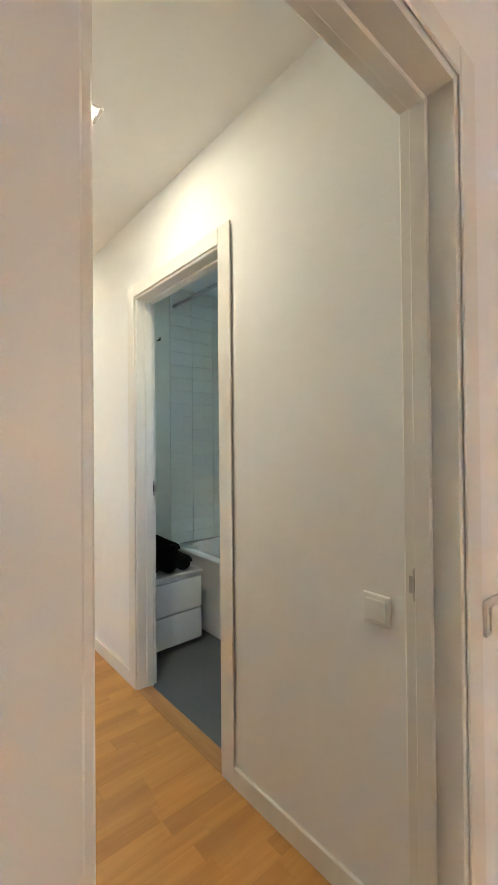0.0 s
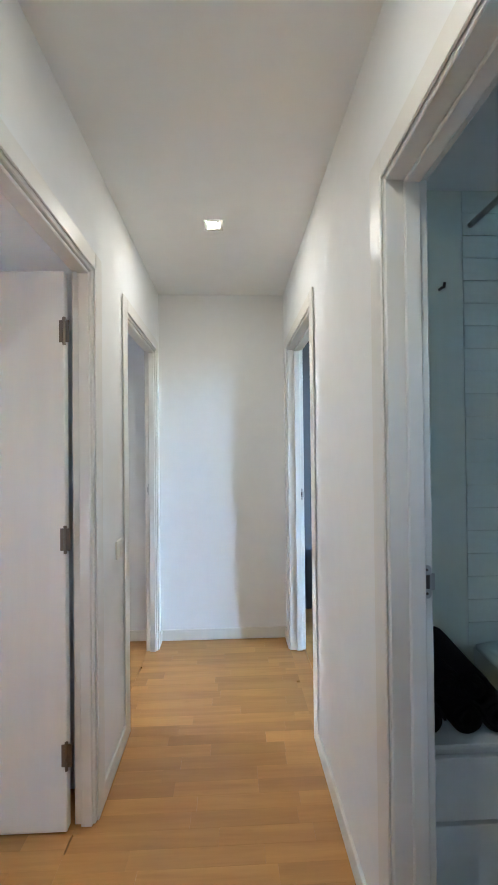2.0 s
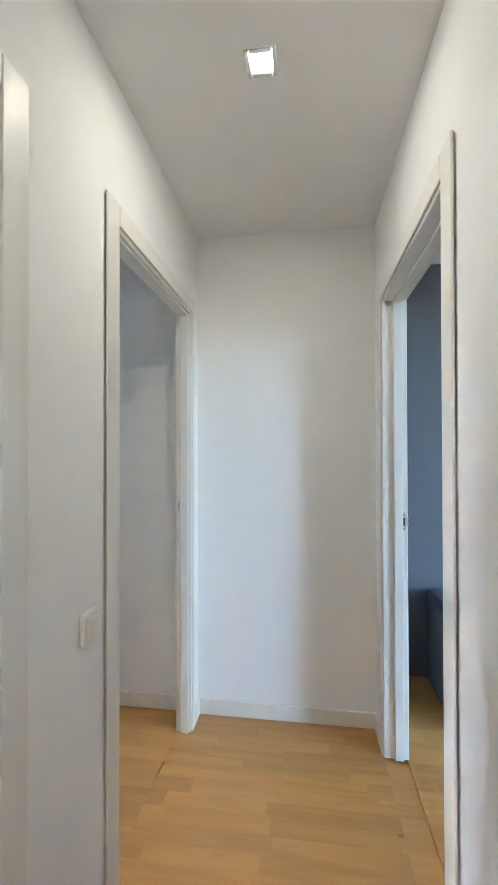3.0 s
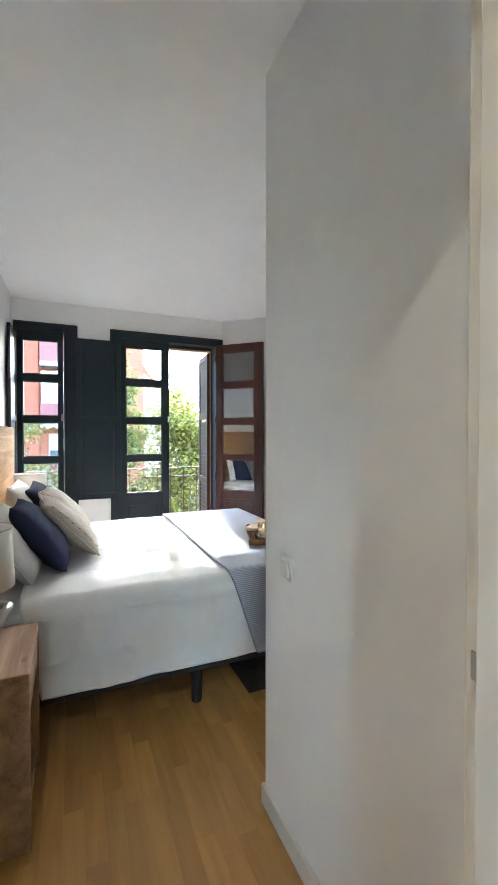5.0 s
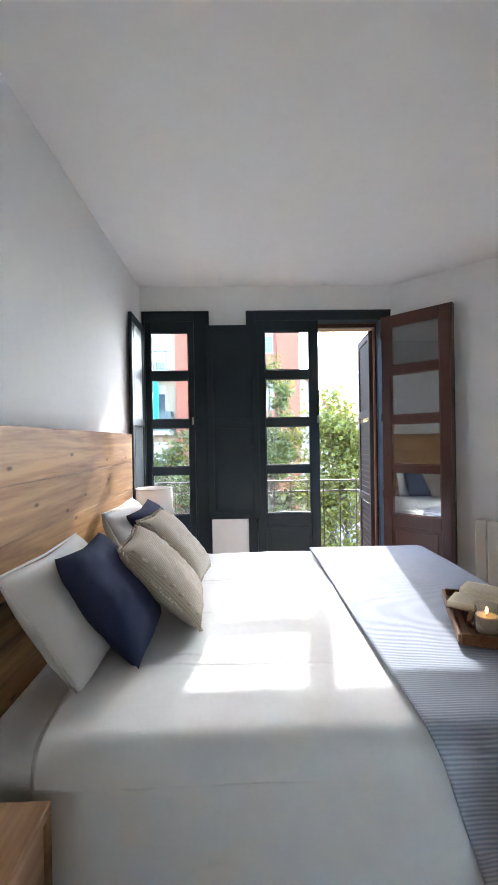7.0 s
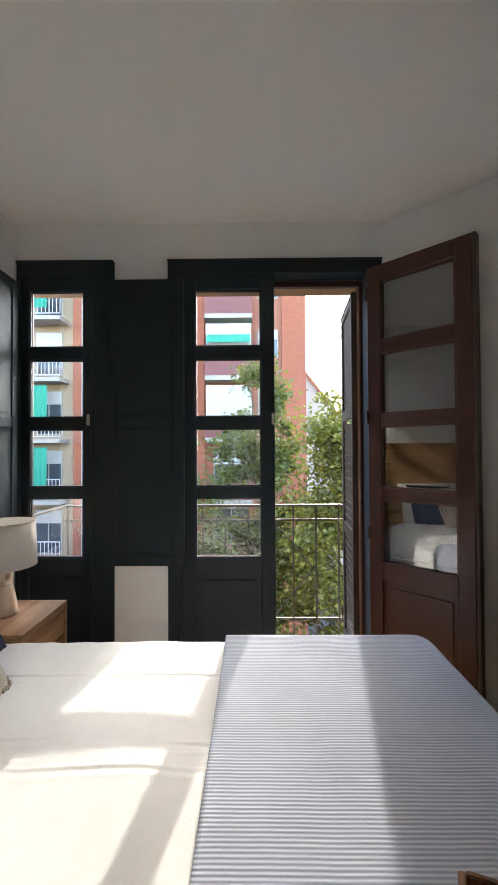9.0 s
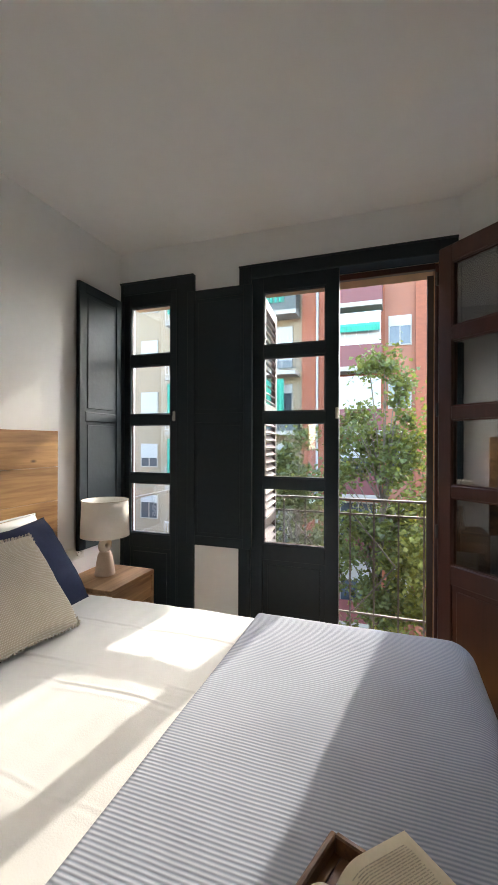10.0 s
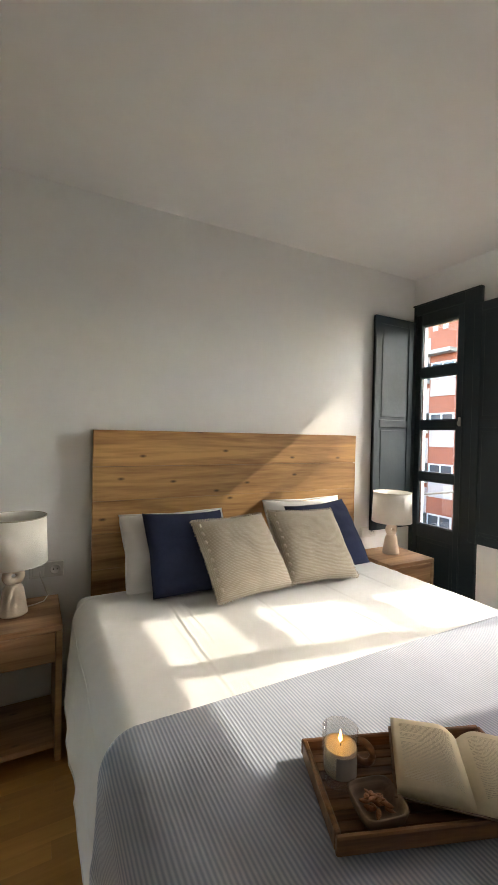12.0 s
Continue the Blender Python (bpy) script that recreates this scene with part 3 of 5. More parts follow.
def fold(u, edge, r):
    """Arc length u past the middle to (place, drop) over a rounded edge."""
    s, a = (1 if u >= 0 else -1), abs(u)
    if a < edge - r:
        return u, 0.0
    q = a - (edge - r)
    if q < r * math.pi / 2:
        return s * (edge - r + r * math.sin(q / r)), r * (1 - math.cos(q / r))
    d = q - r * math.pi / 2
    return s * (edge + 0.10 * d), r + d


def draped(name, cx, half, y0, y1, drop, foot, top, material, label, seed, nx=130, ny=110, wr=0.010, lift=0.0, slant=0.0):
    """A cloth over the mattress: falls over both long sides by drop and over the foot by foot; wrinkled."""
    r = 0.10
    umax = half + drop
    vmax = (y1 - y0) + foot
    verts, faces, uv = [], [], []
    for j in range(ny + 1):
        v = vmax * j / ny
        for i in range(nx + 1):
            u = -umax + 2 * umax * i / nx
            x, dx = fold(u, half, r)
            yv, dy = (v, 0.0) if v < (y1 - y0) - r else fold(v, y1 - y0, r)
            p = Vector((u * 1.6, v * 1.6, seed))
            w = noise.noise(p * 2.2) * wr + noise.noise(Vector((u * 3.0, v * 14.0, seed + 4))) * wr * 0.45
            for q, (c0, hgt) in enumerate(((-0.62, 0.9), (-0.30, 1.2), (-0.22, 0.7), (0.12, 1.0), (0.46, 1.1), (0.52, 0.6))):
                off = u - c0 - 0.035 * noise.noise(Vector((v * 1.2, q * 3.1, seed))) - 0.006 * noise.noise(Vector((v * 9, q, seed)))
                fade = max(0.0, noise.noise(Vector((v * 1.8, q * 5.7, seed + 2))) + 0.35)
                w += 0.42 * wr * hgt * fade * (math.exp(-(off / 0.005) ** 2) - 0.7 * math.exp(-((off - 0.010) / 0.006) ** 2) + 0.5 * math.exp(-((off - 0.030 - 0.02 * noise.noise(Vector((v * 4, q, 9)))) / 0.006) ** 2))
            d = min(dx + dy, max(drop, foot) + 0.02)
            ya = y0 + v
            flap = (noise.noise(Vector((ya * 5, abs(u) * 0.4, 23))) * 0.020 + noise.noise(Vector((ya * 1.5, 3, 3))) * 0.03 + noise.noise(Vector((ya * 11, abs(u) * 2, 3))) * 0.004 + (1 - abs(noise.noise(Vector((ya * 3.5 + d * 2.2, d * 4.0, 31))))) ** 8 * 0.006) * min(1, dx / 0.2)
            hem = noise.noise(Vector((ya * 2.2, 3, 7))) * 0.007 * min(1, dx / 0.25)
            verts.append((cx + x + (flap if u > 0 else -flap), y0 + yv + (w if dy > 0.1 else 0) + slant * dx * max(0.0, 1 - v / 0.9), top - d + (w if dx + dy < 0.08 else 0) + hem + lift))
            uv.append((u, v))
    for j in range(ny):
        for i in range(nx):
            a = j * (nx + 1) + i
            faces.append((a, a + 1, a + nx + 2, a + nx + 1))
    me = bpy.data.meshes.new(name)
    me.from_pydata(verts, [], faces)
    lay = me.uv_layers.new(name="UVMap")
    for lp in me.loops:
        lay.data[lp.index].uv = uv[lp.vertex_index]
    for p in me.polygons:
        p.use_smooth = True
    me.materials.append(material)
    ob = new(name, me)
    so = ob.modifiers.new("thickness", "SOLIDIFY")
    so.thickness, so.offset = 0.010, -1
    return tagged(ob, label, name.replace("_", " "))


bed = thing("bed", "double bed with a black base and a white mattress", "bed")
part("base", boxes([(BX0 + 0.03, -1.10, 0.17, BX1 - 0.03, BY1 - 0.03, 0.30)], 0.01), BASEDARK, bed, "black upholstered bed base")
part("mattress", boxes([(BX0, -1.10, 0.30, BX1, BY1, 0.62)], 0.05, 4), SHEET, bed, "white mattress with a fitted sheet", True)
for x in (BX0 + 0.2, BX1 - 0.06):
    for y in (-0.95, -0.06, 0.75):
        part("leg", lathe([(0.025, 0), (0.028, 0.01), (0.029, 0.17)], 16), BASEDARK, bed, "", True, Matrix.Translation((x, y, 0)))
draped("duvet", (BX0 + BX1) / 2, (BX1 - BX0) / 2 + 0.035, -0.885, BY1 - 0.01, 0.385, 0.10, BZ, COTTON, "creased white cotton duvet spread over the bed", 3.0, 640, 120, wr=0.011, slant=0.22)
draped("blanket", (BX0 + BX1) / 2, (BX1 - BX0) / 2 + 0.052, 0.10, BY1 + 0.03, 0.40, 0.36, BZ, BLANKET, "ribbed blue-grey blanket laid across the foot of the bed", 8.0, wr=0.0025, lift=0.020, slant=0.30)

head = thing("headboard", "wide headboard of knotty oak planks behind the bed", "headboard")
zs = (0.55, 0.735, 0.925, 1.10, 1.285, 1.482)
for i, (a, b_) in enumerate(zip(zs, zs[1:])):
    part("plank", boxes([(-3.90, -1.142, a + 0.001, -2.10, -1.11, b_ - 0.001)], 0.0015), PINE, head, "", False)
for x in (-3.6, -2.4):
    part("post", boxes([(x - 0.04, YH + 0.001, 0, x + 0.04, -1.143, 1.35)], 0.002), PINE, head)


# ---- pillows ----
def pillow_mesh(w, h, t, seed, uv=True, n=26):
    """A stuffed cushion in its local x (width) and z (height), bulging along y."""
    verts, faces, uvs, ids = [], [], [], {}
    for s in (1, -1):
        for j in range(n + 1):
            for i in range(n + 1):
                a, b_ = -1 + 2 * i / n, -1 + 2 * j / n
                border = i in (0, n) or j in (0, n)
                if s < 0 and border:
                    ids[(s, i, j)] = ids[(1, i, j)]
                    continue
                fat = max(0, (1 - abs(a) ** 2.6)) ** 0.55 * max(0, (1 - abs(b_) ** 2.6)) ** 0.55
                pin = 1 - 0.055 * (1 - abs(a * b_)) * (abs(a) ** 6 + abs(b_) ** 6)
                wob = noise.noise(Vector((a * 2.2, b_ * 2.2, seed + s))) * 0.10 * fat ** 0.5
                crease = (1 - abs(noise.noise(Vector((a * 1.7 + b_ * 1.2, b_ * 3.5, seed + 5))))) ** 6 * 0.10 * fat
                sag = -0.02 * h * (1 - a * a) * (1 if b_ > 0 else 0.3) * abs(b_)
                ids[(s, i, j)] = len(verts)
                verts.append((a * w / 2 * pin, s * (t / 2) * (fat + wob - crease) + 0.006 * s * (not border), b_ * h / 2 * pin + sag))
                uvs.append((a * w / 2, b_ * h / 2))
        for j in range(n):
            for i in range(n):
                f = (ids[(s, i, j)], ids[(s, i + 1, j)], ids[(s, i + 1, j + 1)], ids[(s, i, j + 1)])
                faces.append(f if s < 0 else f[::-1])
    me = bpy.data.meshes.new("cushion")
    me.from_pydata(verts, [], faces)
    lay = me.uv_layers.new(name="UVMap")
    for lp in me.loops:
        lay.data[lp.index].uv = uvs[lp.vertex_index]
    for p in me.polygons:
        p.use_smooth = True
    return me


def pillow(name, label, category, w, h, t, material, centre, lean, turn, roll, seed, group=""):
    root = thing(name, label, category, group, Matrix.Translation(centre) @ Matrix.Rotation(radians(turn), 4, "Z") @ Matrix.Rotation(radians(lean), 4, "X") @ Matrix.Rotation(radians(roll), 4, "Y"))
    me = pillow_mesh(w, h, t, seed)
    me.materials.append(material)
    ob = new("cover", me)
    ob.parent = root
    return root


def piping(root, w, h, material):
    pts = []
    for k in range(4):
        (ax, az), (bx, bz) = [((-1, -1), (1, -1)), ((1, -1), (1, 1)), ((1, 1), (-1, 1)), ((-1, 1), (-1, -1))][k]
        for i in range(10):
            f = i / 10
            a, b_ = ax + (bx - ax) * f, az + (bz - az) * f
            pin = 1 - 0.055 * (1 - abs(a * b_)) * (abs(a) ** 6 + abs(b_) ** 6)
            pts.append((a * w / 2 * pin, 0, b_ * h / 2 * pin))
    part("piping", tube(pts + pts[:1], 0.005, 6), material, root, "", True)


def beige(centre, lean, turn, roll, seed):
    root = pillow("cushion", "beige linen cushion with shell buttons and a fringed edge", "cushion", 0.44, 0.44, 0.15, LINEN, centre, lean, turn, roll, seed, "beige cushions")
    rnd = random.Random(seed)
    # fringed edge: short loops along all four sides
    bm = bmesh.new()
    for k in range(4):
        for i in range(30):
            f = -1 + 2 * (i + 0.5) / 30
            a, b_ = ((f, -1), (1, f), (f, 1), (-1, f))[k]
            pin = 1 - 0.055 * (1 - abs(a * b_)) * (abs(a) ** 6 + abs(b_) ** 6)
            m = Matrix.LocRotScale((a * 0.221 * pin, rnd.uniform(-0.004, 0.004), b_ * 0.221 * pin), Euler((rnd.uniform(-0.5, 0.5), rnd.uniform(-0.6, 0.6) + (0.8 if k % 2 == 0 else 0.8), 0)), (0.014, 0.008, 0.006))
            bmesh.ops.create_cube(bm, size=1, matrix=m)
    part("fringe", bm, LINEN_EDGE, root, "twisted linen fringe")
    for i in range(8):
        z = 0.17 - i * 0.049
        part("button", lathe([(0.001, -0.006), (0.009, -0.003), (0.011, 0.0), (0.007, 0.005), (0.001, 0.007)], 12, 0.75, 1.2), SHELL, root, "pale shell button", True,
             Matrix.Translation((0.196, 0.030 + 0.012 * (1 - abs(z) / 0.2), z)) @ Matrix.Rotation(radians(-75), 4, "X"))
    return root


for cx, cz, lean, s in ((-2.53, 0.845, 34, 1.0), (-3.40, 0.868, 27, 2.0)):
    p = pillow("pillow", "white cotton pillow leaning on the headboard", "pillow", 0.60, 0.43, 0.17, SHEET, (cx, -0.965, cz), lean, 0, 0, s, "white pillows")
    piping(p, 0.60, 0.43, SHEET)
pillow("cushion", "navy blue cotton cushion leaning on a white pillow", "cushion", 0.45, 0.44, 0.16, NAVY, (-2.545, -0.83, 0.868), 36, 3, -2, 5.0, "navy cushions")
pillow("cushion", "navy blue cotton cushion leaning on a white pillow", "cushion", 0.45, 0.44, 0.16, NAVY, (-3.43, -0.83, 0.868), 36, -4, 4, 6.0, "navy cushions")
beige((-2.775, -0.69, 0.862), 43, 5, 1, 7)
beige((-3.225, -0.705, 0.864), 42, -3, -2, 8)


# ---- nightstands and lamps ----
def nightstand(x0, x1, label):
    y0, y1, h = YH + 0.015, -0.80, 0.612
    root = thing("nightstand", label, "nightstand", "nightstands")
    part("top", boxes([(x0, y0, h - 0.028, x1, y1, h)], 0.003), TABLEWOOD, root)
    part("side_panel", boxes([(x0, y0, 0, x0 + 0.028, y1, h - 0.0285)], 0.003), TABLEWOOD, root)
    part("side_panel", boxes([(x1 - 0.028, y0, 0, x1, y1, h - 0.0285)], 0.003), TABLEWOOD, root)
    d = part("drawer", boxes([(x0 + 0.03, y0 + 0.03, h - 0.165, x1 - 0.03, y1 - 0.004, h - 0.031)], 0.002), TABLEWOOD, root)
    part("shelf", boxes([(x0 + 0.0285, y0, 0.06, x1 - 0.0285, y1 - 0.01, 0.085)], 0.002), TABLEWOOD, root)
    return root


nightstand(-1.945, -1.52, "brown wooden nightstand with one drawer and an open shelf")
nightstand(-4.385, -3.955, "brown wooden nightstand with one drawer beside the window")


def table_lamp(x, y, z, turn, label):
    root = thing("table_lamp", label, "table lamp", "bedside lamps", pose(x, y, z, 0, 0, turn))
    part("foot", lathe([(0.056, 0), (0.061, 0.004), (0.061, 0.012), (0.044, 0.115), (0.036, 0.132), (0.030, 0.142)], 28), CERAMIC, root, "", True)
    bm = bmesh.new()
    rings = []
    for i in range(24):
        a = 2 * math.pi * i / 24
        rings.append([bm.verts.new(((0.029 + 0.020 * math.cos(t)) * math.cos(a), 0.020 * math.sin(t), 0.178 + (0.029 + 0.020 * math.cos(t)) * math.sin(a))) for t in [2 * math.pi * k / 12 for k in range(12)]])
    for i in range(24):
        for k in range(12):
            bm.faces.new((rings[i][k], rings[(i + 1) % 24][k], rings[(i + 1) % 24][(k + 1) % 12], rings[i][(k + 1) % 12]))
    part("ring", bm, CERAMIC, root, "sand ceramic ring", True)
    part("neck", lathe([(0.014, 0.218), (0.014, 0.27)], 14), NICKEL, root)
    sh = lathe([(0.140, 0.238), (0.144, 0.238), (0.136, 0.455), (0.132, 0.455)], 48)
    for f in [f for f in sh.faces if len(f.verts) > 4]:
        sh.faces.remove(f)
    sh.verts.ensure_lookup_table()
    n = len(sh.verts) // 4
    for i in range(n):
        sh.faces.new((sh.verts[i], sh.verts[(i + 1) % n], sh.verts[3 * n + (i + 1) % n], sh.verts[3 * n + i]))
    shade = part("shade", sh, SHADE, root, "off-white linen drum shade", True)
    part("rim", tube([(0.137 * math.cos(a / 24 * math.pi), 0.137 * math.sin(a / 24 * math.pi), 0.455) for a in range(49)], 0.0025, 6), LINEN_EDGE, shade)
    part("spider", boxes([(-0.134, -0.002, 0.268, 0.134, 0.002, 0.272), (-0.002, -0.134, 0.267, 0.002, 0.134, 0.271)]), NICKEL, root)
    return root


table_lamp(-1.745, -1.01, 0.613, 12, "ceramic ring table lamp with an off-white linen shade")
table_lamp(-4.185, -1.02, 0.613, -8, "ceramic ring table lamp with an off-white linen shade")
cable = tagged(part("lamp_cable", tube([(-1.80, -1.06, 0.617), (-1.84, -1.08, 0.616), (-1.875, -1.10, 0.617), (-1.895, -1.14, 0.63), (-1.875, -1.165, 0.68), (-1.86, -1.18, 0.72), (-1.858, -1.186, 0.742)], 0.003), SHADE, None, "", True), "thin white cable from the lamp to the socket", "cable")


def wall_plate(name, label, category, at, gangs, kind):
    """A switch or socket plate; local x across, local z up, local -y out of the wall."""
    root = thing(name, label, category, "", at)
    w = 0.081 * gangs
    part("plate", boxes([(-w / 2, -0.010, -0.0405, w / 2, 0, 0.0405)], 0.004, 2), SWITCHW, root)
    for g in range(gangs):
        c = -w / 2 + 0.0405 + 0.081 * g
        if kind[g] == "s":
            part("rocker", boxes([(c - 0.028, -0.016, -0.028, c + 0.028, -0.0095, 0.028)], 0.003, 2), SWITCHW, root)
        else:
            part("socket", lathe([(0.027, 0), (0.027, 0.004), (0.022, 0.005), (0.021, 0.0015), (0.001, 0.001)], 24), SWITCHW, root, "", True, Matrix.Translation((c, -0.0095, 0)) @ Matrix.Rotation(radians(90), 4, "X"))
            part("socket_hole", boxes([(c - 0.012, -0.0125, -0.003, c - 0.007, -0.0105, 0.003), (c + 0.007, -0.0125, -0.003, c + 0.012, -0.0105, 0.003)]), STEEL_DARK, root)
    return root


wall_plate("wall_socket", "white double wall plate with a socket beside the nightstand", "wall socket", pose(-1.89, YH, 0.745, 0, 0, 180), 2, "sk")
wall_plate("wall_socket", "white double wall plate with a socket beside the nightstand", "wall socket", pose(-4.12, YH, 0.74, 0, 0, 180), 2, "sk")
wall_plate("light_switch", "white light switch beside the bedroom entrance", "light switch", pose(-1.20, 0.01, 0.965, 0, 0, 0), 1, "s")
wall_plate("light_switch", "white light switch on the corridor wall", "light switch", pose(XR, -3.385, 0.83, 0, 0, -90), 1, "s")
wall_plate("light_switch", "white light switch beside the living room doorway", "light switch", pose(0.69, -3.62, 0.86, 0, 0, 0), 1, "s")
wall_plate("light_switch", "white light switch between two corridor doors", "light switch", pose(XL, -1.10, 0.925, 0, 0, 90), 1, "s")

# radiator on the slanting wall
rad = thing("radiator", "white panel radiator on the slanting wall", "radiator", "", DIAG)
for i in range(8):
    part("fin", boxes([(0.66 + i * 0.08, -0.10, 0.14, 0.735 + i * 0.08, -0.03, 0.80)], 0.008, 2), SWITCHW, rad)
part("pipe", tube([(0.68, -0.06, 0.0), (0.68, -0.06, 0.15)], 0.009), SWITCHW, rad)
for x in (0.70, 1.18):
    part("bracket", boxes([(x, -0.031, 0.6, x + 0.03, 0.0, 0.65)]), SWITCHW, rad)
tagged(part("rug", boxes([(-3.3, 0.22, -0.001, -2.02, 0.86, 0.010)], 0.004), RUG), "dark woven rug under the foot of the bed", "rug")

# ---- tray on the bed ----
ZT = BZ + 0.030
TRAY = Matrix.Translation((-2.313, 0.616, ZT)) @ Matrix.Rotation(radians(160), 4, "Z")
tray = thing("tray", "dark wooden slatted tray with raised edges on the blanket", "tray", "", TRAY)
TL, TD = 0.46, 0.252
for i in range(10):
    part("slat", boxes([(0.012, 0.012 + i * 0.024, 0.006, TL - 0.012, 0.034 + i * 0.024, 0.012)], 0.001), TRAYWOOD, tray)
for bl in ((0, 0, 0, TL, 0.012, 0.036), (0, TD - 0.012, 0, TL, TD, 0.036), (0, 0.012, 0, 0.012, TD - 0.012, 0.04), (TL - 0.012, 0.012, 0, TL, TD - 0.012, 0.04)):
    part("rim", boxes([bl], 0.003), TRAYWOOD, tray)
# the local y of the tray points towards the pillows
def on_tray(u, v, z=0.013, turn=0):
    return TRAY @ Matrix.Translation((u, v, z)) @ Matrix.Rotation(radians(turn), 4, "Z")


candle = thing("candle", "lit cream candle in a clear glass tumbler", "candle", "", on_tray(0.060, 0.152))
tumbler = lathe([(0.030, 0.0), (0.035, 0.002), (0.037, 0.016), (0.0395, 0.114), (0.0372, 0.114), (0.0348, 0.022), (0.002, 0.020)], 36)
tb = part("tumbler", tumbler, TUMBLER, candle, "clear glass tumbler", True)
tb.visible_shadow = False
part("wax", lathe([(0.033, 0.0225), (0.0343, 0.03), (0.0350, 0.078), (0.030, 0.0755), (0.002, 0.075)], 32), WAX, candle, "cream wax", True)
part("wick", tube([(0, 0, 0.074), (0.001, 0, 0.085)], 0.0012, 6), STEEL_DARK, candle)
part("flame", lathe([(0.0005, 0.082), (0.0035, 0.088), (0.004, 0.092), (0.0022, 0.101), (0.0004, 0.110)], 14), FLAME, candle, "small yellow flame", True)
lab = bmesh.new()
col = [[lab.verts.new((0.0402 * math.cos(a), 0.0398 * math.sin(a), z)) for a in [radians(-100 + i * 8) for i in range(10)]] for z in (0.028, 0.074)]
for i in range(9):
    lab.faces.new((col[0][i], col[0][i + 1], col[1][i + 1], col[1][i]))
part("label", lab, LABELM, candle, "plain grey paper label", True, Matrix.Rotation(radians(-21), 4, "Z"))

bowl = thing("bowl", "small square wooden bowl of almonds", "bowl", "", on_tray(0.106, 0.064, 0.013, 6))
bm = bmesh.new()
loops = []
for r, z in ((0.036, 0.0), (0.044, 0.010), (0.050, 0.034), (0.0455, 0.034), (0.039, 0.014), (0.030, 0.008)):
    ring = []
    for i in range(32):
        a = 2 * math.pi * i / 32
        c, s = math.cos(a), math.sin(a)
        k = r / (abs(c) ** 5 + abs(s) ** 5) ** 0.2
        ring.append(bm.verts.new((k * c, k * s, z)))
    loops.append(ring)
for p, q in zip(loops, loops[1:]):
    for i in range(32):
        bm.faces.new((p[i], p[(i + 1) % 32], q[(i + 1) % 32], q[i]))
bm.faces.new(loops[0])
bm.faces.new(loops[-1])
part("dish", bm, BOWLWOOD, bowl, "", True)
alm = mesh_of(lathe([(0.0005, -0.011), (0.004, -0.008), (0.0058, -0.001), (0.0045, 0.005), (0.002, 0.0095), (0.0004, 0.0115)], 12, 1.0, 0.62), "almond", ALMOND, True)
rnd = random.Random(4)
for i in range(22):
    o = tagged(new("almond", alm), "brown almond lying in the wooden bowl", "almond", "almonds in the bowl")
    a, r = rnd.uniform(0, 6.28), 0.027 * rnd.random() ** 0.5
    o.matrix_basis = on_tray(0.106, 0.064) @ Matrix.Translation((r * math.cos(a), r * math.sin(a), 0.015 + 0.007 * (i // 9))) @ Euler((1.57 + rnd.uniform(-0.3, 0.3), rnd.uniform(-0.3, 0.3), rnd.uniform(0, 6))).to_matrix().to_4x4()
ringp = [(0.024 * math.cos(a), 0, 0.032 + 0.024 * math.sin(a)) for a in [2 * math.pi * i / 20 for i in range(21)]]
tagged(part("wooden_ring", tube(ringp, 0.008, 10), TRAYWOOD, None, "", True, on_tray(0.125, 0.185, 0.012, 140)), "small dark wooden ring standing on the tray", "ornament")

# open book: two page blocks curving into the spine, over a cover
book = thing("book", "open paperback book with yellowed pages lying on the tray", "book", "", on_tray(0.327, 0.104, 0.040, -23))
PW, PH = 0.150, 0.205


def page_top(f):
    return 0.004 + 0.030 * (1 - (1 - min(f * 3.2, 1)) ** 2) * (1 - 0.25 * f)


for s in (-1, 1):
    bm = bmesh.new()
    top, bot = [], []
    for i in range(17):
        f = i / 16
        top.append([bm.verts.new((s * f * PW, y, page_top(f))) for y in (-PH / 2, PH / 2)])
        bot.append([bm.verts.new((s * (f * PW * 0.985), y, 0.003)) for y in (-PH / 2, PH / 2)])
    for i in range(16):
        bm.faces.new((top[i][0], top[i + 1][0], top[i + 1][1], top[i][1]))
        bm.faces.new((bot[i][0], bot[i][1], bot[i + 1][1], bot[i + 1][0]))
        for k in (0, 1):
            bm.faces.new((top[i][k], bot[i][k], bot[i + 1][k], top[i + 1][k]))
    bm.faces.new((top[16][0], bot[16][0], bot[16][1], top[16][1]))
    block = part("page_block", bm, PAPER, book, "yellowed pages", True)
    rnd = random.Random(20 + s)
    bm = bmesh.new()
    for r in range(42):
        y = PH / 2 - 0.018 - r * 0.0041
        f1 = 0.88 if rnd.random() > 0.15 else rnd.uniform(0.4, 0.8)
        f = 0.13 + (0.05 if rnd.random() < 0.15 else 0.0)
        while f < f1 - 0.02:
            g = min(f + rnd.uniform(0.03, 0.10), f1)
            vs = [[bm.verts.new((s * q * PW, y + d, page_top(q) + 0.0005)) for d in (0, -0.0017)] for q in (f, (f + g) / 2, g)]
            for i in range(2):
                bm.faces.new((vs[i][0], vs[i][1], vs[i + 1][1], vs[i + 1][0]))
            f = g + 0.012
    part("print", bm, INK, block, "lines of small print")
part("cover", boxes([(-PW - 0.004, -PH / 2 - 0.003, -0.001, PW + 0.004, PH / 2 + 0.003, 0.0028)], 0.0008), BOWLWOOD, book, "brown book cover")


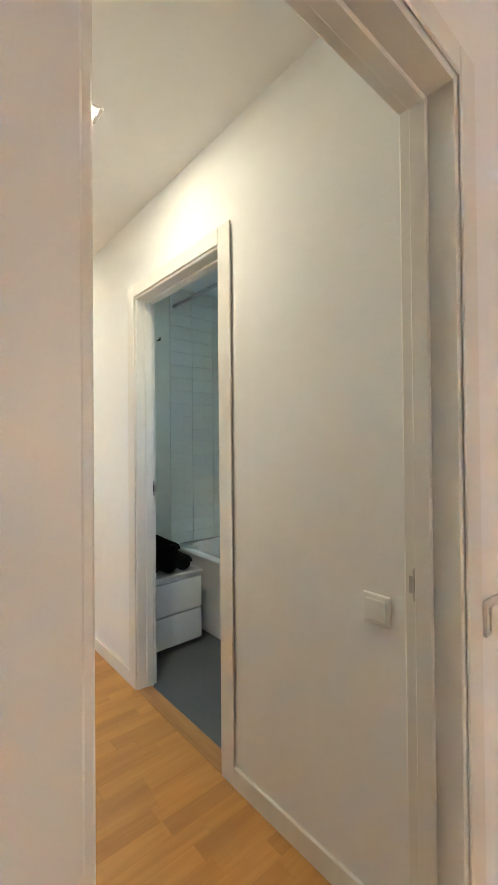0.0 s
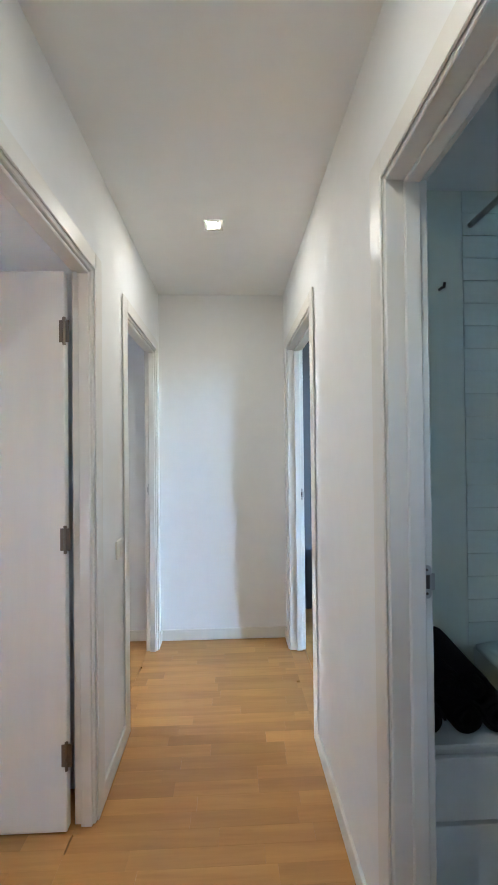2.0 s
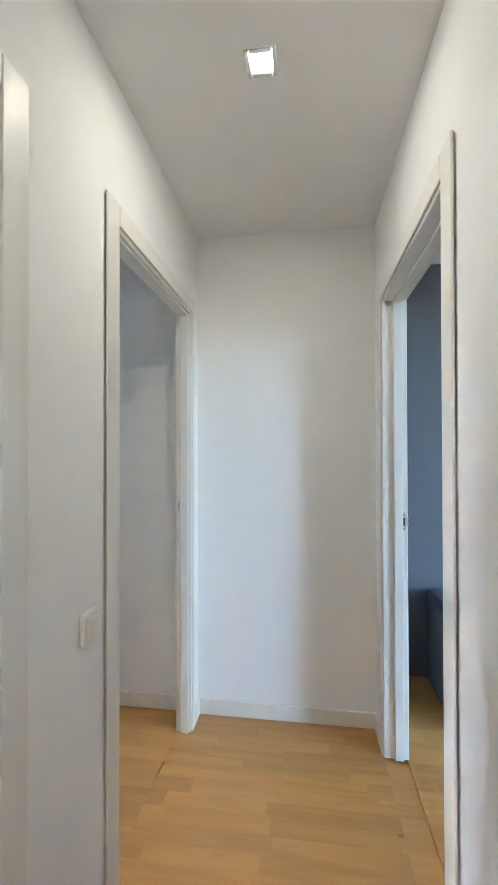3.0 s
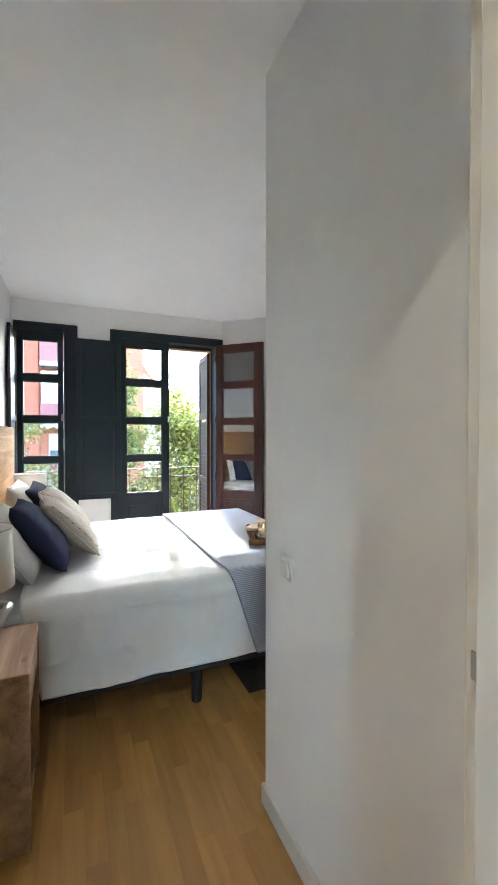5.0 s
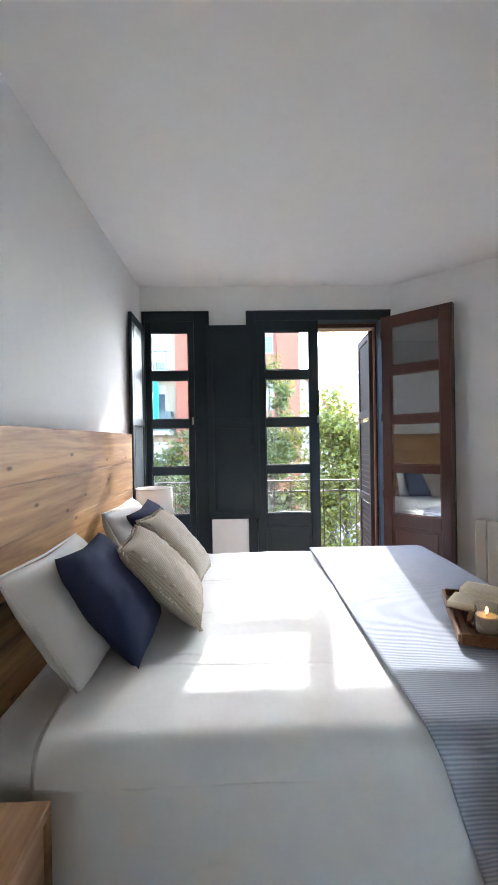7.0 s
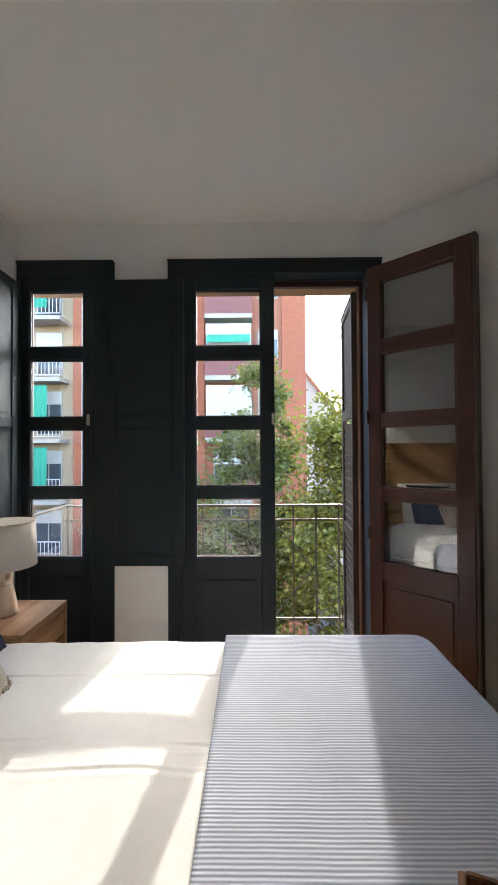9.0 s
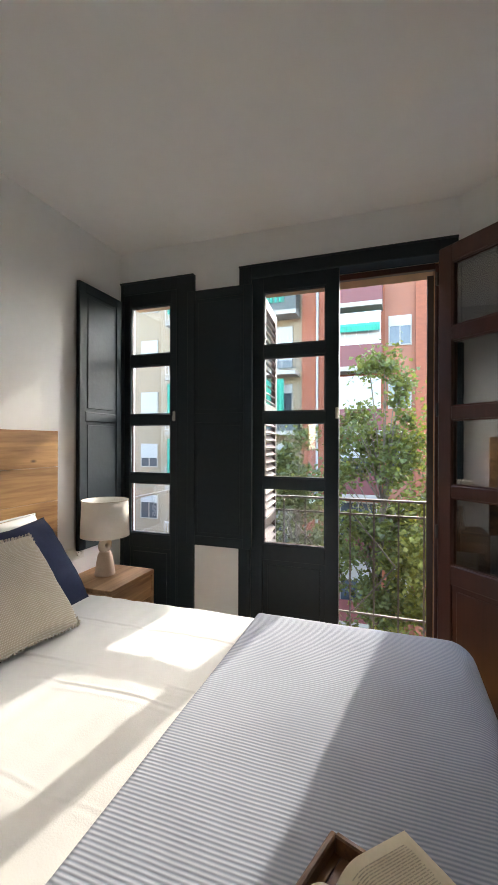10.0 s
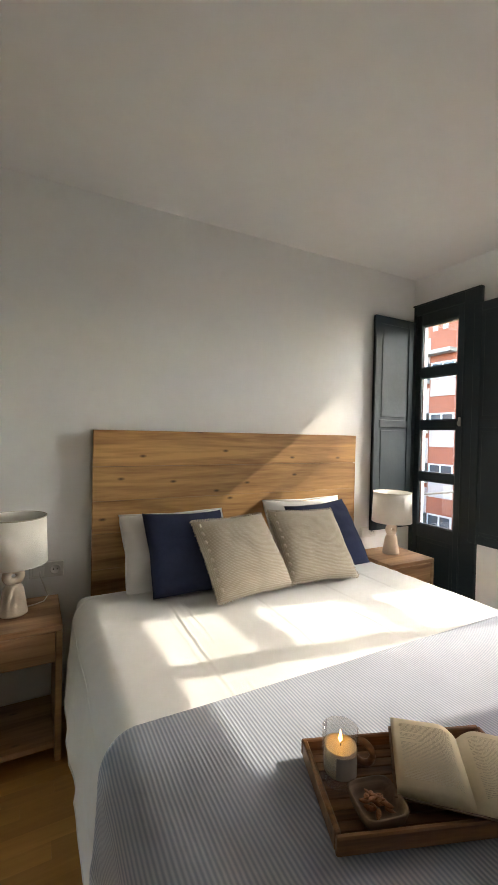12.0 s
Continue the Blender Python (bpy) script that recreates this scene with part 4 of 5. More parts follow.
# ---- corridor fittings and doors ----
def spotlight(x, y):
    root = thing("recessed_spotlight", "square nickel recessed ceiling spotlight, lit", "ceiling light", "corridor spotlights", pose(x, y, HC))
    part("bezel", boxes([(-0.045, -0.045, -0.006, -0.030, 0.045, 0), (0.030, -0.045, -0.006, 0.045, 0.045, 0), (-0.030, 0.030, -0.006, 0.030, 0.045, 0), (-0.030, -0.045, -0.006, 0.030, -0.030, 0)], 0.002), NICKEL, root, "brushed nickel bezel")
    part("bulb", lathe([(0.026, -0.0012), (0.026, -0.004), (0.018, -0.007), (0.002, -0.008)], 24), BULB, root, "glowing halogen bulb", True)
    lamp = new("spot_light", bpy.data.lights.new("spot_light", "SPOT"))
    lamp.data.energy, lamp.data.spot_size, lamp.data.spot_blend, lamp.data.shadow_soft_size = SPOT_W, radians(132), 1.0, 0.04
    lamp.data.color = (1.0, 0.85, 0.66)
    lamp.matrix_world = pose(x, y, HC - 0.03)
    lamp.parent = None


spotlight(0.131, -0.945)
spotlight(0.160, -2.50)


def lever(root, y, z, sgn, toward):
    """A lever handle on a leaf in its local frame: local y along the leaf, local x its depth."""
    part("rosette", lathe([(0.026, 0), (0.026, 0.006), (0.02, 0.009), (0.002, 0.009)], 24), NICKEL, root, "", True, Matrix.Translation((sgn * 0.019, y, z)) @ Matrix.Rotation(radians(90 * sgn), 4, "Y"))
    part("handle", tube([(sgn * 0.02, y, z), (sgn * 0.058, y, z), (sgn * 0.066, y + toward * 0.01, z), (sgn * 0.066, y + toward * 0.03, z), (sgn * 0.064, y + toward * 0.11, z - 0.004)], 0.0095, 10), NICKEL, root, "satin nickel lever handle", True)


# glazed living room door, opened against the corridor side
gd = thing("glazed_door", "white painted door with frosted panes standing open in the corridor", "door", "", pose(-0.225, -3.49, 0, 0, 0, -4.5))
GLEN = 0.69
for a, b_ in ((0, 0.10), (GLEN - 0.10, GLEN)):
    part("stile", boxes([(-0.02, a, 0.008, 0.016, b_, 2.02)], 0.003), LACQUER, gd)
for a, b_ in ((0.008, 0.20), (0.86, 0.98), (1.40, 1.50), (1.90, 2.02)):
    part("rail", boxes([(-0.02, 0.10, a, 0.016, GLEN - 0.10, b_)], 0.003), LACQUER, gd)
for a, b_ in ((0.20, 0.86), (0.98, 1.40), (1.50, 1.90)):
    part("pane", boxes([(-0.004, 0.098, a - 0.002, 0.0, GLEN - 0.098, b_ + 0.002)]), FROST, gd, "frosted glass pane")
    part("bead", boxes([(0.0, 0.10, a, 0.021, 0.116, b_), (0.0, GLEN - 0.116, a, 0.021, GLEN - 0.10, b_), (0.0, 0.116, a, 0.021, GLEN - 0.116, a + 0.016), (0.0, 0.116, b_ - 0.016, 0.021, GLEN - 0.116, b_)], 0.004), LACQUER, gd)
lever(gd, GLEN - 0.05, 1.01, 1, -1)

# plain white doors
def plain_door(label, length, at, hinge_z=(), handle=None):
    root = thing("door", label, "door", "plain white doors", at)
    part("leaf", boxes([(-0.0175, 0, 0.008, 0.0175, length, 2.018)], 0.003), LACQUER, root)
    for z in hinge_z:
        part("hinge", boxes([(-0.0195, 0.002, z - 0.04, -0.0165, 0.018, z + 0.04), (-0.0195, -0.018, z - 0.04, -0.0165, -0.004, z + 0.04)], 0.001), HINGE, root, "aged nickel hinge")
        part("hinge_pin", tube([(-0.022, -0.001, z - 0.05), (-0.022, -0.001, z + 0.05)], 0.006), HINGE, root)
    if handle:
        lever(root, length - 0.06, 1.0, handle, -1)
    return root


plain_door("plain white door open into the side room with three nickel hinges", 0.72, pose(XL - 0.085, LDOOR[1] - 0.037, 0, 0, 0, 90), (0.28, 1.05, 1.80))
plain_door("plain white bedroom door standing open with a nickel lever", 0.79, pose(XL - T - 0.02, BDOOR[0] + 0.022, 0, 0, 0, 86), (), 1)

# ---- bathroom ----
chest = thing("drawer_chest", "low white chest of two drawers in the bathroom", "chest of drawers")
CX0, CX1, CY0, CY1, CH = XR + TE + 0.02, 1.15, -1.75, -1.24, 0.455
part("carcass", boxes([(CX0, CY0 + 0.02, 0.03, CX1, CY1, CH)], 0.002), FURNW, chest)
part("plinth", boxes([(CX0 + 0.02, CY0 + 0.05, 0, CX1 - 0.02, CY1, 0.03)]), STEEL_DARK, chest)
part("drawer", boxes([(CX0 + 0.004, CY0, 0.035, CX1 - 0.004, CY0 + 0.019, 0.222)], 0.002), FURNW, chest)
part("drawer", boxes([(CX0 + 0.004, CY0, 0.236, CX1 - 0.004, CY0 + 0.019, 0.425)], 0.002), FURNW, chest)
part("top", boxes([(CX0 - 0.002, CY0 - 0.004, CH, CX1 + 0.004, CY1, CH + 0.014)], 0.002), FURNW, chest)


def towel(x, y, z, r, length, turn, label):
    """A rolled towel: a spiral sheet swept along its length."""
    bm = bmesh.new()
    rows = []
    n = 64
    for k in range(9):
        yy = -length / 2 + length * k / 8
        row = []
        for i in range(n + 1):
            a = i / n * 3.2 * 2 * math.pi
            rr = r * (1 - 0.78 * i / n) * (1 + 0.05 * noise.noise(Vector((a, yy * 6, r * 50 + x * 9))))
            row.append(bm.verts.new((rr * math.cos(a), yy + 0.006 * math.sin(a * 0.5), rr * math.sin(a) * 0.92)))
        rows.append(row)
    for p, q in zip(rows, rows[1:]):
        for i in range(n):
            bm.faces.new((p[i], p[i + 1], q[i + 1], q[i]))
    ob = part("rolled_towel", bm, TOWEL, None, "", True, pose(x, y, z, 0, 0, turn))
    so = ob.modifiers.new("thickness", "SOLIDIFY")
    so.thickness = 0.008
    return tagged(ob, label, "towel", "rolled towels")


z0 = CH + 0.014
towel(0.80, -1.56, z0 + 0.058, 0.062, 0.34, 0, "rolled black terry towel on the white chest")
towel(0.92, -1.56, z0 + 0.056, 0.060, 0.34, 4, "rolled black terry towel on the white chest")
towel(1.04, -1.56, z0 + 0.056, 0.060, 0.34, -3, "rolled black terry towel on the white chest")
towel(0.86, -1.55, z0 + 0.155, 0.060, 0.34, 2, "rolled black terry towel on top of two others")
towel(0.97, -1.55, z0 + 0.145, 0.056, 0.33, -6, "rolled black terry towel on top of two others")

tub = thing("bathtub", "white enamelled bathtub with a panelled side", "bathtub")
bm = bmesh.new()
loops = []
for ex, z in ((0.0, 0.50), (0.0, 0.52), (0.06, 0.52), (0.08, 0.50), (0.14, 0.20), (0.20, 0.14)):
    ring = []
    for i in range(40):
        a = 2 * math.pi * i / 40
        c, s = math.cos(a), math.sin(a)
        p = 20 if ex == 0 else 5
        k = 1 / (abs(c) ** p + abs(s) ** p) ** (1 / p)
        ring.append(bm.verts.new((1.63 + (0.40 - ex) * k * c, -1.97 + (0.745 - ex) * k * s, z)))
    loops.append(ring)
for p, q in zip(loops, loops[1:]):
    for i in range(40):
        bm.faces.new((p[i], p[(i + 1) % 40], q[(i + 1) % 40], q[i]))
bm.faces.new(loops[-1])
part("basin", bm, ENAMEL, tub, "", True)
part("side_panel", boxes([(1.245, -2.70, 0.002, 1.262, -1.23, 0.50)], 0.003), FURNW, tub)
tagged(part("shower_rail", tube([(1.27, -2.9, 2.345), (1.27, -1.8, 2.345), (1.27, -1.215, 2.345)], 0.0125, 12), NICKEL, None, "", True), "chrome shower rail over the bathtub", "shower rail")
tagged(part("wall_hook", tube([(1.13, -1.21, 2.06), (1.13, -1.235, 2.06), (1.13, -1.25, 2.055), (1.13, -1.255, 2.075)], 0.006, 8), STEEL_DARK, None, "", True), "small dark hook on the bathroom wall", "hook")

# bed glimpsed in the dark room; its darkness is put into the colour
tagged(part("dark_bed", boxes([(0.95, 0.0, 0.0, 2.6, 0.48, 0.55)], 0.05, 3), UNLITROOM), "bed coloured dark to stand for an unlit room", "bed")

# ---- balcony ----
bal = tagged(new("balcony"), "stone balcony slab with an iron railing", "balcony", kind="structure")
part("slab", boxes([(XO - 0.62, -1.25, -0.16, XO, 1.25, 0.0)], 0.01), CONCRETE, bal)
XB = XO - 0.57
part("handrail", boxes([(XB - 0.02, -1.22, 0.99, XB + 0.02, 1.22, 1.004)], 0.003), IRON, bal)
part("upper_bar", boxes([(XB - 0.008, -1.22, 0.88, XB + 0.008, 1.22, 0.893)]), IRON, bal)
part("lower_bar", boxes([(XB - 0.008, -1.22, 0.14, XB + 0.008, 1.22, 0.153)]), IRON, bal)
for i in range(15):
    y = -1.2 + i * 0.171
    part("baluster", boxes([(XB - 0.006, y - 0.006, 0.0, XB + 0.006, y + 0.006, 0.99)]), IRON, bal)
    if i % 3 == 0 and i < 13:
        for za, zb in ((0.153, 0.52), (0.52, 0.88)):
            d = 1 if za < 0.3 else -1
            part("brace", tube([(XB, y + (0.02 if d > 0 else 0.32), za), (XB, y + (0.32 if d > 0 else 0.02), zb)], 0.005, 6), IRON, bal)
for y in (-1.22, 1.22):
    part("side_rail", boxes([(XB, y - 0.015, 0.99, XO, y + 0.015, 1.004)]), IRON, bal)

# ---- street ----
GZ = -7.6
BRICK = mat("red_brick", (0.23, 0.073, 0.040), 0.9, vary=0.16, scale=3, bump=0.2, bump_scale=30, stretch=(1, 1, 3))
PINK = mat("salmon_panel", (0.26, 0.105, 0.068), 0.9, vary=0.06, scale=2)
BEIGE = mat("beige_render", (0.25, 0.195, 0.135), 0.9, vary=0.06, scale=1.5)
GABLE = mat("grey_gable", (0.36, 0.31, 0.29), 0.95, vary=0.08, scale=1.5)
SLABW = mat("pale_slab", (0.28, 0.26, 0.23), 0.85, vary=0.06)
BLIND = mat("white_roller_blind", (0.32, 0.32, 0.31), 0.6, vary=0.04, scale=2)
AWNING = mat("green_awning", (0.012, 0.22, 0.15), 0.8, vary=0.18, scale=5, stretch=(1, 3, 0.3))
RAILW = mat("pale_railing", (0.42, 0.42, 0.42), 0.6)
RAILD = mat("dark_railing", (0.05, 0.06, 0.055), 0.6)
RAILR = mat("wine_railing", (0.12, 0.03, 0.03), 0.6)
DARKGL = mat("dark_window", (0.05, 0.06, 0.07), 0.08, vary=0.2, scale=2)
ROOF = mat("terracotta_roof", (0.42, 0.19, 0.11), 0.9, vary=0.2, scale=4)
ASPHALT = mat("asphalt", (0.055, 0.055, 0.058), 0.9, vary=0.2, scale=0.5)
PAVE = mat("pavement", (0.30, 0.28, 0.26), 0.9, vary=0.12, scale=0.7)
structure("ground", boxes([(-600, -600, GZ - 1, 600, 600, GZ)]), ASPHALT, "grey asphalt ground of the street", "ground")
structure("pavement", boxes([(-8.0, -200, GZ, -4.85, 200, GZ + 0.14)], 0.01), PAVE, "grey paved footway below the flat", "pavement")
structure("pavement", boxes([(-22.0, -200, GZ, -18.5, 200, GZ + 0.14)], 0.01), PAVE, "grey paved footway across the street", "pavement")
structure("own_building", boxes([(XO, -40, GZ, 6, -14, TOP + 6), (XO, -14, GZ, 6, 2.7, -0.26), (XO, 2.7, GZ, 6, 2.9, TOP)]), STUCCO_OUT, "ochre rendered apartment block around the flat", "building")

XF = -22.0
house = thing("apartment_building", "long red brick and beige apartment block with balconies across the street", "building", "street buildings")
H1 = 12.5
SEG = [(1.6, 2.75, BRICK), (0.3, 1.6, PINK), (-2.1, 0.3, BRICK), (-3.5, -2.1, BRICK), (-7.4, -3.5, BEIGE), (-8.4, -7.4, BRICK), (-13.3, -8.4, BEIGE), (-40, -13.3, BRICK)]
for i, (a, b_, m) in enumerate(SEG):
    part("facade", boxes([(XF - 9, a, GZ, XF + (0.25 if i in (0, 3, 5) else 0.0), b_, H1 - (2.4 if i == 7 else 0))]), m, house)
part("cornice", boxes([(XF - 9.1, -13.3, H1 - 0.05, XF + 0.4, 2.85, H1 + 0.25)]), SLABW, house)
part("cornice", boxes([(XF - 9.1, -40, H1 - 2.45, XF + 0.3, -13.35, H1 - 2.15)]), SLABW, house)
FL = 2.86
base = -6.6
rnd = random.Random(11)


def house_window(y0, y1, z0, z1, blind):
    w = part("window", boxes([(XF - 0.02, y0, z0, XF + 0.06, y1, z1)], 0), SLABW, house)
    part("pane", boxes([(XF + 0.055, y0 + 0.06, z0 + 0.06, XF + 0.065, (y0 + y1) / 2 - 0.03, z1 - 0.06), (XF + 0.055, (y0 + y1) / 2 + 0.03, z0 + 0.06, XF + 0.065, y1 - 0.06, z1 - 0.06)]), DARKGL, w)
    if blind > 0.05:
        part("roller_blind", boxes([(XF + 0.06, y0 + 0.04, z1 - (z1 - z0) * blind, XF + 0.085, y1 - 0.04, z1)]), BLIND, w)


def rail_bars(y0, y1, z, x, m, parent):
    bl = [(x, y0, z + 0.95, x + 0.05, y1, z + 1.0), (x, y0, z + 0.08, x + 0.04, y1, z + 0.12)]
    n = int((y1 - y0) / 0.16)
    bl += [(x + 0.01, y0 + (y1 - y0) * k / n - 0.012, z + 0.1, x + 0.035, y0 + (y1 - y0) * k / n + 0.012, z + 0.96) for k in range(n + 1)]
    part("railing", boxes(bl), m, parent)


def house_balcony(y0, y1, z, m, solid=False, awn=0, deep=1.0):
    b_ = part("balcony", boxes([(XF, y0, z - 0.2, XF + deep, y1, z)]), SLABW, house)
    if solid:
        part("parapet", boxes([(XF + deep - 0.08, y0, z + 0.001, XF + deep, y1, z + 0.95), (XF, y0, z + 0.001, XF + deep - 0.08, y0 + 0.06, z + 0.95), (XF, y1 - 0.06, z + 0.001, XF + deep - 0.08, y1, z + 0.95)]), m, b_)
    else:
        rail_bars(y0, y1, z, XF + deep - 0.06, m, b_)
    if awn == 1:
        bm = bmesh.new()
        v = [bm.verts.new(c) for c in ((XF + 0.05, y0 + 0.1, z + 2.45), (XF + 0.05, y1 - 0.1, z + 2.45), (XF + deep + 0.15, y1 - 0.1, z + 1.75), (XF + deep + 0.15, y0 + 0.1, z + 1.75), (XF + deep + 0.15, y1 - 0.1, z + 1.5), (XF + deep + 0.15, y0 + 0.1, z + 1.5))]
        bm.faces.new(v[:4])
        bm.faces.new((v[3], v[2], v[4], v[5]))
        part("awning", bm, AWNING, b_, "green canvas awning")
    if awn == 2:
        bm = bmesh.new()
        n = 30
        ys = [y0 + 0.15 + (y1 - y0 - 0.7) * k / n for k in range(n + 1)]
        rows = [[bm.verts.new((XF + deep + 0.03 + 0.05 * math.sin(k * 1.1) * (0.3 if zz > 1 else 1), yy, z + zz)) for k, yy in enumerate(ys)] for zz in (2.45, 0.35)]
        for k in range(n):
            bm.faces.new((rows[0][k], rows[0][k + 1], rows[1][k + 1], rows[1][k]))
        part("awning", bm, AWNING, b_, "green canvas curtain awning")


for f in range(7):
    z = base + f * FL
    house_window(0.45, 1.45, z + 1.0, z + 2.35, rnd.choice((0.1, 0.35, 0.6, 0.9)))
    # glazed bay
    house_balcony(-2.0, 0.2, z, RAILR, True, 1 if f in (4, 5) else 0, 1.0)
    house_window(-1.7, 0.0, z + 0.4, z + 2.4, rnd.choice((0.0, 0.2, 0.4)))
    if f in (3, 4):
        bay = part("glazed_bay", boxes([(XF + 0.86, -1.95, z + 0.95, XF + 0.9, 0.15, z + 1.02), (XF + 0.86, -1.95, z + 2.3, XF + 0.9, 0.15, z + 2.42)] + [(XF + 0.86, -1.95 + k * 0.51, z + 1.02, XF + 0.9, -1.89 + k * 0.51, z + 2.3) for k in range(5)]), RAILW, house)
        part("pane", boxes([(XF + 0.87, -1.95, z + 1.0, XF + 0.88, 0.15, z + 2.3)]), BLIND, bay)
    # balconies with awnings
    house_balcony(-7.2, -5.55, z, RAILD, f % 2 == 0, (0, 0, 2, 2, 0, 1, 1)[f])
    house_balcony(-5.45, -3.65, z, RAILD, f % 2 == 1, (0, 0, 0, 2, 0, 2, 1)[f])
    house_window(-6.9, -5.9, z + 0.2, z + 2.3, rnd.choice((0.2, 0.5, 0.8)))
    house_window(-5.1, -4.0, z + 0.2, z + 2.3, rnd.choice((0.2, 0.5, 0.8)))
    # beige part
    house_balcony(-10.6, -8.7, z, RAILW, False, (0, 0, 2, 2, 0, 2, 0)[f])
    house_window(-10.3, -9.0, z + 0.2, z + 2.3, rnd.choice((0.3, 0.6)))
    house_window(-12.7, -11.6, z + 0.9, z + 2.2, rnd.choice((0.3, 0.9, 0.6)))
    # far red part
    if f < 6:
        for y in (-18.4, -21.5, -25.0):
            house_window(y - 0.5, y + 0.5, z + 0.9, z + 2.3, rnd.choice((0.2, 0.6, 0.4)))
        if f < 5:
            house_balcony(-16.9, -15.05, z, RAILD, True, 0, 0.7)
            part("balcony_wall", boxes([(XF - 0.02, -16.9, z + 0.01, XF + 0.04, -15.05, z + 2.4)]), GABLE, house, "grey rendered balcony wall")
            part("shutter_box", boxes([(XF + 0.04, -15.75, z + 0.02, XF + 0.075, -15.15, z + 2.05)]), BLIND, house)
            u = part("window", boxes([(XF - 0.02, -14.95, z, XF + 0.07, -13.4, z + 0.08), (XF - 0.02, -14.95, z + 0.87, XF + 0.07, -13.4, z + 0.95), (XF - 0.02, -14.95, z + 0.08, XF + 0.07, -14.87, z + 0.87),
                                      (XF - 0.02, -13.48, z + 0.08, XF + 0.07, -13.4, z + 0.87), (XF - 0.02, -14.22, z + 0.08, XF + 0.07, -14.13, z + 0.87)]), RAILW, house, "white framed window")
            for ya in (-14.87, -14.13):
                part("pane", boxes([(XF + 0.01, ya, z + 0.08, XF + 0.03, ya + 0.65, z + 0.87)]), DARKGL, u)
            part("window_panel", boxes([(XF - 0.02, -14.95, z - 0.95, XF + 0.05, -13.4, z - 0.03)]), GABLE, house, "pale grey panel under the window")
part("cornice", boxes([(XF, -15.2, 6.2, XF + 0.6, -13.36, 6.42)], 0.02), SLABW, house)
for y in (-14.75, -14.1):
    part("vent", boxes([(XF, y - 0.16, 7.6, XF + 0.03, y + 0.16, 7.92)], 0.004), RAILW, house, "small white wall vent")
for y in (-2.75, -7.9):
    part("downpipe", tube([(XF + 0.33, y, GZ), (XF + 0.33, y, H1)], 0.06), BLIND, house)

gable = thing("gabled_building", "grey rendered gable of a building further down the street", "building", "street buildings")
bm = bmesh.new()
pr = [(2.9, GZ), (10, GZ), (10, 2.2), (6.0, 2.6), (2.9, 6.6)]
f0 = [bm.verts.new((-27, y, z)) for y, z in pr]
f1 = [bm.verts.new((-40, y, z)) for y, z in pr]
bm.faces.new(f0)
bm.faces.new(f1[::-1])
for i in range(5):
    bm.faces.new((f0[i], f1[i], f1[(i + 1) % 5], f0[(i + 1) % 5]))
part("wall", bm, GABLE, gable)
part("roof_edge", tube([(-26.9, 2.9, 6.65), (-26.9, 6.0, 2.65), (-26.9, 10, 2.25)], 0.10, 6), ROOF, gable)
far = thing("tiled_house", "distant pale house with a terracotta roof and a water tank", "building", "street buildings")
part("wall", boxes([(-60, 9, GZ, -50, 22, 3.6)]), BEIGE, far)
part("roof", boxes([(-60.3, 8.7, 3.6, -49.6, 22.3, 4.3)], 0.2), ROOF, far)
part("roof_house", boxes([(-56, 11.2, 4.3, -52, 13.8, 6.6)]), ROOF, far)
part("tank", lathe([(0.8, 6.6), (0.8, 8.4), (0.4, 8.6)], 16), SLABW, far, "", True, Matrix.Translation((-54, 12.4, 0)))
far2 = thing("tiled_house", "distant pale terraced houses under a hazy sky", "building", "street buildings")
part("wall", boxes([(-90, 16, GZ, -70, 60, 5.0)]), SLABW, far2)
part("roof", boxes([(-90.5, 15.5, 5.0, -69.5, 60.5, 5.8)], 0.2), ROOF, far2)


# ---- trees ----
LEAF = mat("leaf", (0.125, 0.12, 0.018), 0.55, vary=0.25, scale=2, rand=0.55)
LEAFD = mat("leaf_dark", (0.055, 0.075, 0.022), 0.6, vary=0.25, scale=2, rand=0.5)
for lm in (LEAF, LEAFD):
    lm.node_tree.nodes["Principled BSDF"].inputs["Transmission Weight"].default_value = 0.0
    n, l = lm.node_tree.nodes, lm.node_tree.links
    tr, mx, out = n.new("ShaderNodeBsdfTranslucent"), n.new("ShaderNodeMixShader"), n["Material Output"]
    tr.inputs[0].default_value = (0.20, 0.21, 0.03, 1)
    mx.inputs[0].default_value = 0.35
    l.new(n["Principled BSDF"].outputs[0], mx.inputs[1])
    l.new(tr.outputs[0], mx.inputs[2])
    l.new(mx.outputs[0], out.inputs[0])
BARK = mat("plane_bark", (0.12, 0.10, 0.07), 0.9, vary=0.3, scale=5, bump=0.4, bump_scale=12)


